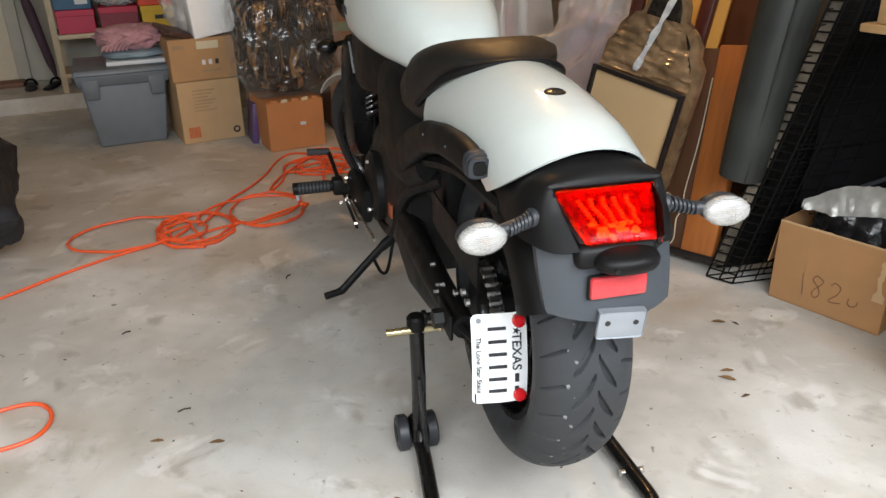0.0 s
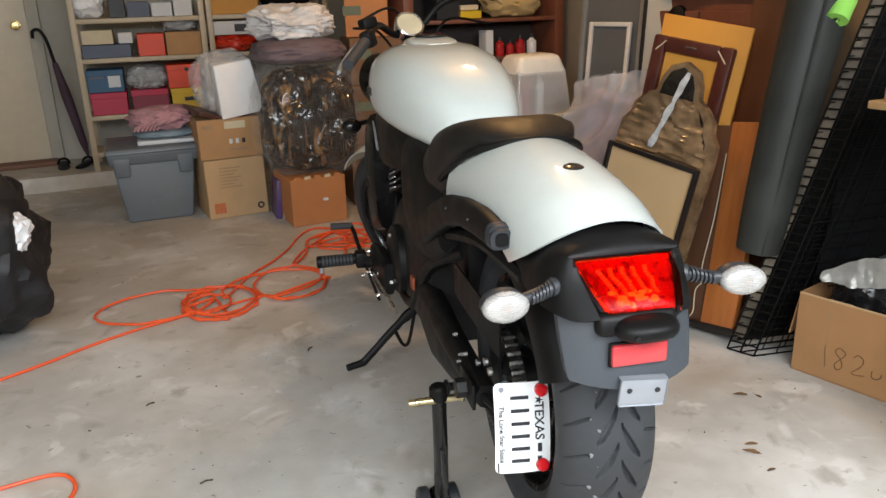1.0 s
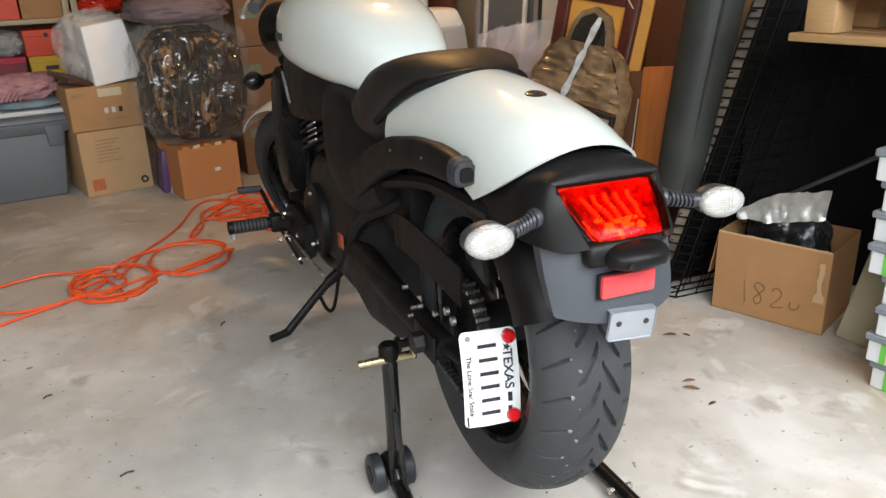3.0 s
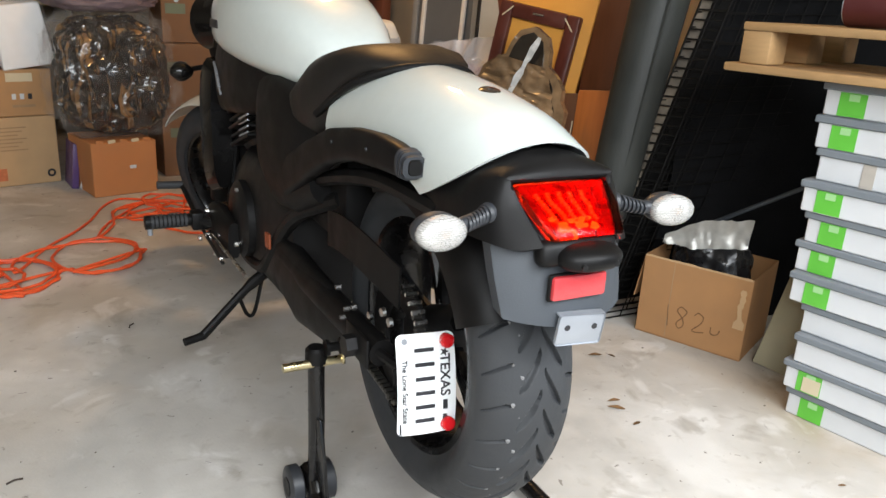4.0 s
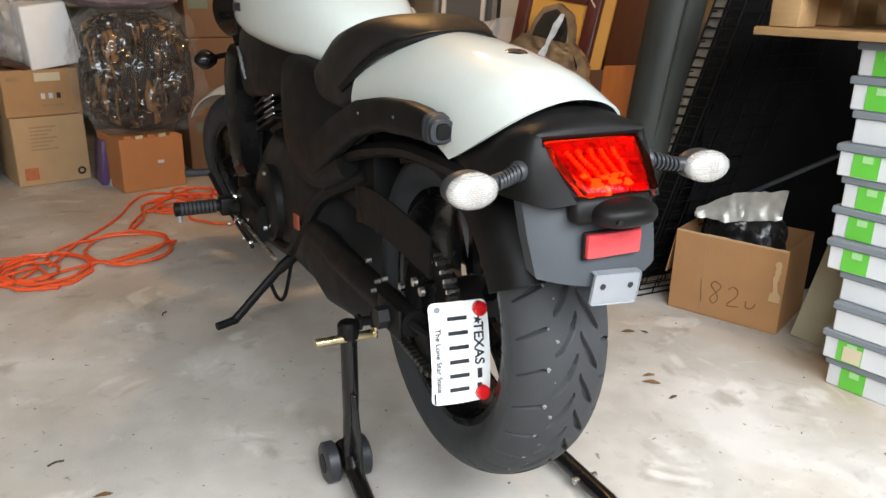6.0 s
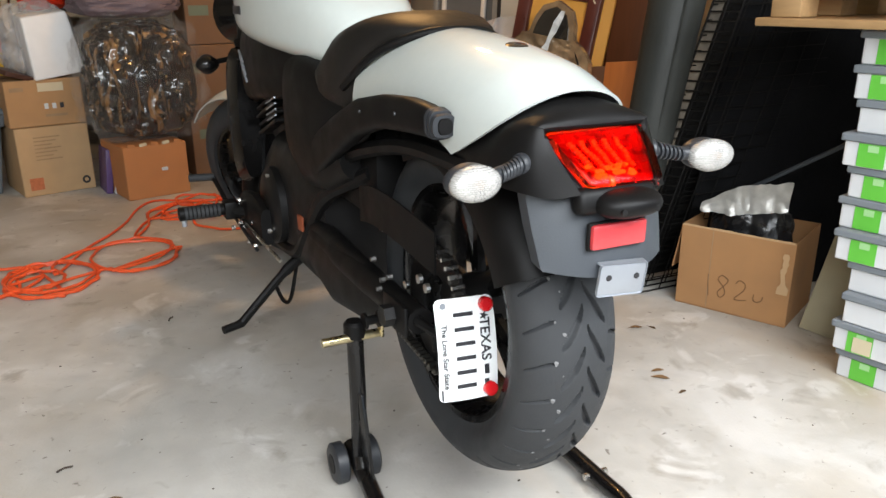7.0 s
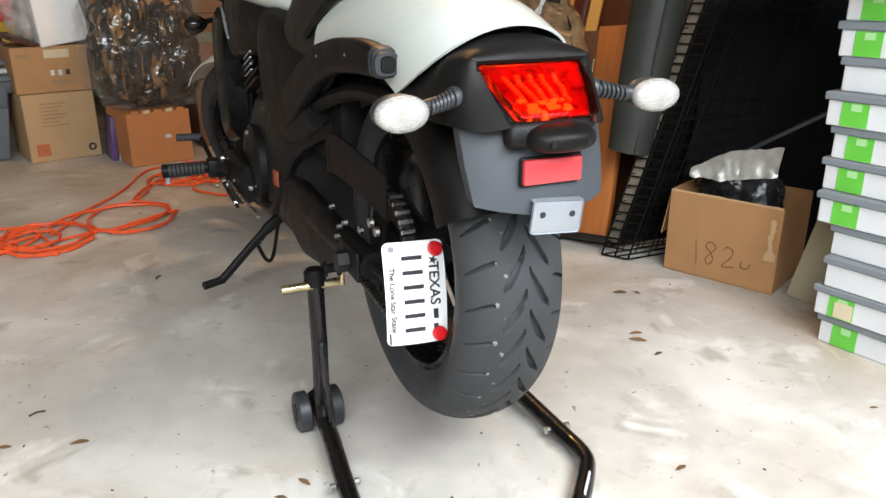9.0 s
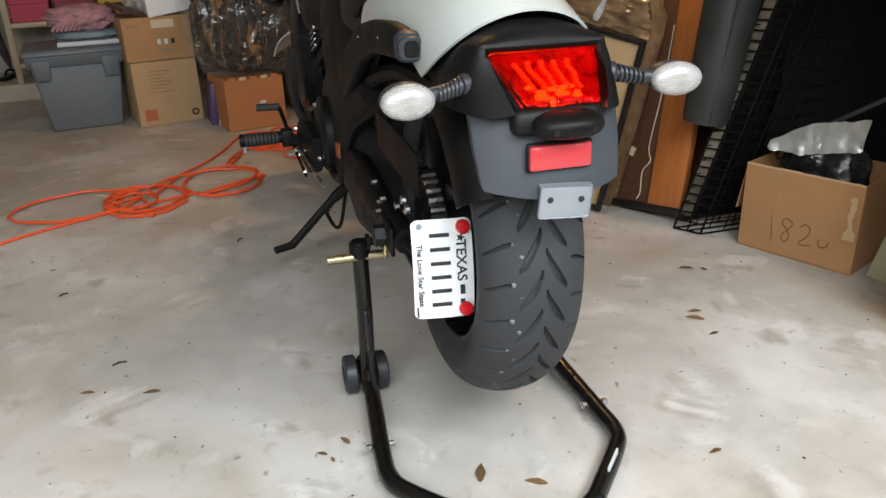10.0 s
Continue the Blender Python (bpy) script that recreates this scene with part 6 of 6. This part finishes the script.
away = Vector((0.010, 0.020, 0.0))
part("crate_slat", shell(grid([[C0 + thick * u + upv * v + away for u in (0.12, 0.48)] for v in np.linspace(0.03, 1.04, 24)]), 0.004), TANS, crate, "pale tan slat inside the wire frame")
sheet = []
for j in range(22):
    row = []
    for i in range(26):
        u, v = i / 25, j / 21
        p = Vector((1.13 + 0.75 * u + 0.22 * v, 0.80 - 0.28 * u + 0.05 * v, 1.25 * v))
        d = noise.fractal(Vector((u * 3.0, v * 2.0, 4.4)), 0.9, 2.0, 4)
        row.append(p + Vector((-0.02, -0.05, 0)) * d)
    sheet.append(row)
solo("black_sheet", shell(grid(sheet), 0.004), CLOTHB, "black cloth sheet draped behind the boxes", "cloth sheet")
nd = thing("pool_noodle", "bright green foam pool noodle lying overhead", "pool noodle", look((1.052, 0.70, 1.064), (1.40, 0.88, 1.60)))
part("noodle_body", ring_lathe([(-0.9, 0.031), (0.0, 0.031), (0.0, 0.010), (-0.9, 0.010)], "z", 24), NOODLE, nd)

# ---- carton marked 1820 with bag and foil ----
KM = pose(*along(1.04, 0.69, 0.167), 0, 0, 0, -65)
CARDK = mat("tawny_cardboard", (0.36, 0.185, 0.075), 0.85, vary=0.12, scale=12, bump=0.10, bump_scale=70)
kb = thing("open_carton", "open brown carton with handwritten digits and black plastic inside", "box", KM)
KW, KD, KH, T = 0.335, 0.26, 0.262, 0.004
part("front_panel", box(KW, T, KH, 0.001, (0, T / 2, KH / 2), segs=1), CARDK, kb)
part("back_panel", box(KW, T, KH, 0.001, (0, KD, KH / 2), segs=1), CARDK, kb)
for s in (-1, 1):
    part("side_panel", box(T, KD, KH, 0.001, (s * KW / 2, KD / 2, KH / 2), segs=1), CARDK, kb)
part("side_flap", box(T, KD * 0.82, 0.15, 0.001, (-KW / 2 - 0.016, KD * 0.46, KH - 0.078), (0, 9, 0), 1), CARDK, kb)
part("inner_flap", box(T, KD * 0.8, 0.07, 0.001, (KW / 2 - 0.020, KD / 2, KH - 0.034), (0, 32, 0), 1), CARDK, kb)
part("bottom_panel", box(KW, KD, T, 0, (0, KD / 2, T / 2)), CARDK, kb, smooth=False)
edge = [[(KW * (i / 20 - 0.5), -0.001, KH - 0.004 + z * (0.5 + 0.5 * abs(noise.noise(Vector((i * 0.6, 0, 3)))))) for i in range(21)] for z in (0.0, 0.010)]
part("torn_edge", shell(grid(edge), 0.003), CARDP, kb)
tear = []
for j in range(13):
    v = j / 12
    w = 0.006 + 0.008 * abs(noise.noise(Vector((v * 6, 1.0, 0)))) + (0.010 if v > 0.75 else 0)
    c = KW / 2 - 0.020 + 0.008 * noise.noise(Vector((v * 3, 4.0, 0)))
    tear.append([(c - w, -0.0030, KH - 0.035 - 0.125 * v), (c + w, -0.0040, KH - 0.035 - 0.125 * v)])
part("torn_patch", shell(grid(tear), 0.0015), CARDP, kb, "pale torn patch")
part("seam", box(0.002, 0.001, KH * 0.96, 0, (-0.07, -0.001, KH / 2)), PRINT, kb, smooth=False)
MARKER = mat("marker_ink", (0.15, 0.075, 0.032), 0.9)
for line in (((-0.072, 0.116), (-0.070, 0.085), (-0.066, 0.046)),
             ((-0.012, 0.112), (-0.030, 0.120), (-0.040, 0.104), (-0.022, 0.084), (-0.016, 0.062), (-0.030, 0.048), (-0.038, 0.064), (-0.022, 0.086), (-0.010, 0.104), (-0.012, 0.113)),
             ((0.014, 0.104), (0.026, 0.116), (0.042, 0.106), (0.038, 0.084), (0.014, 0.056), (0.026, 0.052), (0.050, 0.058)),
             ((0.070, 0.082), (0.070, 0.064), (0.082, 0.060), (0.094, 0.068), (0.096, 0.080))):
    part("digit", tube(curve([(x, -0.0006, z) for x, z in line], 4), 0.0016, 5), MARKER, kb, "brown marker digit")
solo("black_plastic_bag", lumpy(0.24, 0.16, 0.33, 51.0, 0.22, 2.2, sub=5, fold=0.05), mat("black_plastic_film", (0.010, 0.010, 0.011), 0.28, vary=0.3, bump=0.8, bump_scale=30), "black plastic bag bulging out of the carton", "plastic bag", KM @ pose(0.0, KD / 2, 0.006))
fo = []
for j in range(11):
    row = []
    for i in range(31):
        u, v = i / 30, j / 10
        wide = 0.025 + 0.065 * min(1, u * 2.6)
        crease = 1.3 * (1 - 2.2 * abs(noise.noise(Vector((u * 7 + v * 0.8, v * 0.7, 7.0))))) + 0.25 * noise.noise(Vector((u * 16, v * 4, 1.0)))
        row.append((0.25 * u, 0.0045 * crease - 0.004 * math.sin(math.pi * v), wide * (v - 0.35) + 0.055 * u + 0.005 * crease))
    fo.append(row)
ft = part("foil_pouch", shell(grid(fo), 0.003), mat("silver_foil", (0.43, 0.42, 0.39), 0.36, metal=0.4, vary=0.25, scale=30, bump=0.35, bump_scale=24), angle=24)
ft.matrix_world = KM @ pose(-0.135, 0.045, 0.305, -24, 0, 4)
tagged(ft, "crumpled silver grey foil pouch on the carton", "pouch")
solo("dark_rod", tube([(1.235, 0.63, 0.30), (1.24, 0.615, 0.374), (1.35, 0.377, 0.549)], 0.007, 8), GREYP, "thin dark grey rod across the carton", "rod")
solo("tan_slab", box(0.10, 0.025, 0.40, 0.003, (0, 0, 0.20)), mat("olive_tan_board", (0.33, 0.29, 0.19), 0.7, vary=0.08), "narrow olive tan board leaning beside the carton", "board", pose(1.238, 0.318, 0, 0, 0, -71) @ pose(0, 0, 0, -20, 6, 0))

# ---- stack of flat white cartons with a pallet ----
GT = -78.0
for k in range(11):
    z = 0.0785 * k
    jit = (0.0, 0.004, -0.006, -0.006, 0.010, 0.012, 0.004, 0.010, 0.0, 0.006, 0.002)[k]
    gx, gy = along(1.067, 0.125, 0.0, 0.0, GT)
    back = -0.010 * ((k * 7) % 5) * 0.4
    px, py = along(gx, gy, 0.36 - jit * 2 - k * 0.006, back, GT)
    g = thing("flat_carton", "flat white carton with grey lid" + (" and green label" if k in (0, 1, 4, 5, 6, 7, 9, 10) else ", without label"), "carton", pose(px, py, z, 0, 0, GT + ((k * 5) % 3 - 1) * 0.7), "stack of flat cartons")
    part("tray", box(0.72, 0.42, 0.062, 0.003, (0, 0.21, 0.031), segs=1), WHITEB, g)
    part("lid", box(0.735, 0.436, 0.0185, 0.003, (0, 0.21, 0.0686), segs=1), GREYC, g)
    if k in (0, 1, 4, 5, 6, 7, 9, 10):
        part("label", box(0.062, 0.0012, 0.055, 0, (-0.295, -0.0012, 0.030)), GREENL, g, "green printed label", smooth=False)
        part("label_patch", box(0.024, 0.001, 0.016, 0, (-0.292, -0.0024, 0.047)), mat("pale_green_print", (0.35, 0.62, 0.28), 0.5), g, smooth=False)
    if k == 1:
        part("scuff", box(0.045, 0.001, 0.040, 0, (-0.288, -0.0032, 0.026)), CREAM, g, smooth=False)
    if k == 8:
        part("tape", box(0.03, 0.001, 0.060, 0, (-0.24, -0.0015, 0.031)), mat("dirty_tape", (0.45, 0.41, 0.36), 0.4), g, smooth=False)
PMX, PMY = 0.938, 0.372
pal = thing("wooden_pallet", "bare pine pallet resting on the carton stack", "pallet", pose(PMX, PMY, 0.8665, 0, 0, GT))
for k in range(3):
    for j in range(3):
        part("block", box(0.075, 0.085, 0.078, 0.004, (0.040 + 0.46 * k, 0.046 + 0.20 * j, 0.060)), PALLET, pal)
for k in range(4):
    part("deck_board", box(1.02, 0.105, 0.020, 0.004, (0.51, 0.055 + 0.13 * k, 0.1095)), PALLET, pal)
    part("bottom_board", box(1.06, 0.105, 0.020, 0.004, (0.50, 0.045 + 0.13 * k, 0.010)), PALLET, pal)
rl = thing("paper_roll", "dark red wrapped roll with a white end on the pallet", "roll", pose(*along(PMX, PMY, 0.20, 0.12, GT), 0.9865 + 0.05, 0, 0, GT))
part("roll_wrap", lathe([(0, 0.0), (0, 0.050), (0.70, 0.050), (0.70, 0.0)], "x", 28), mat("maroon_wrap", (0.06, 0.012, 0.012), 0.4), rl)
part("roll_end", ring_lathe([(-0.004, 0.046), (0.004, 0.046), (0.004, 0.018), (-0.004, 0.018)], "x", 28), mat("pale_blue_end", (0.45, 0.55, 0.62), 0.5), rl)
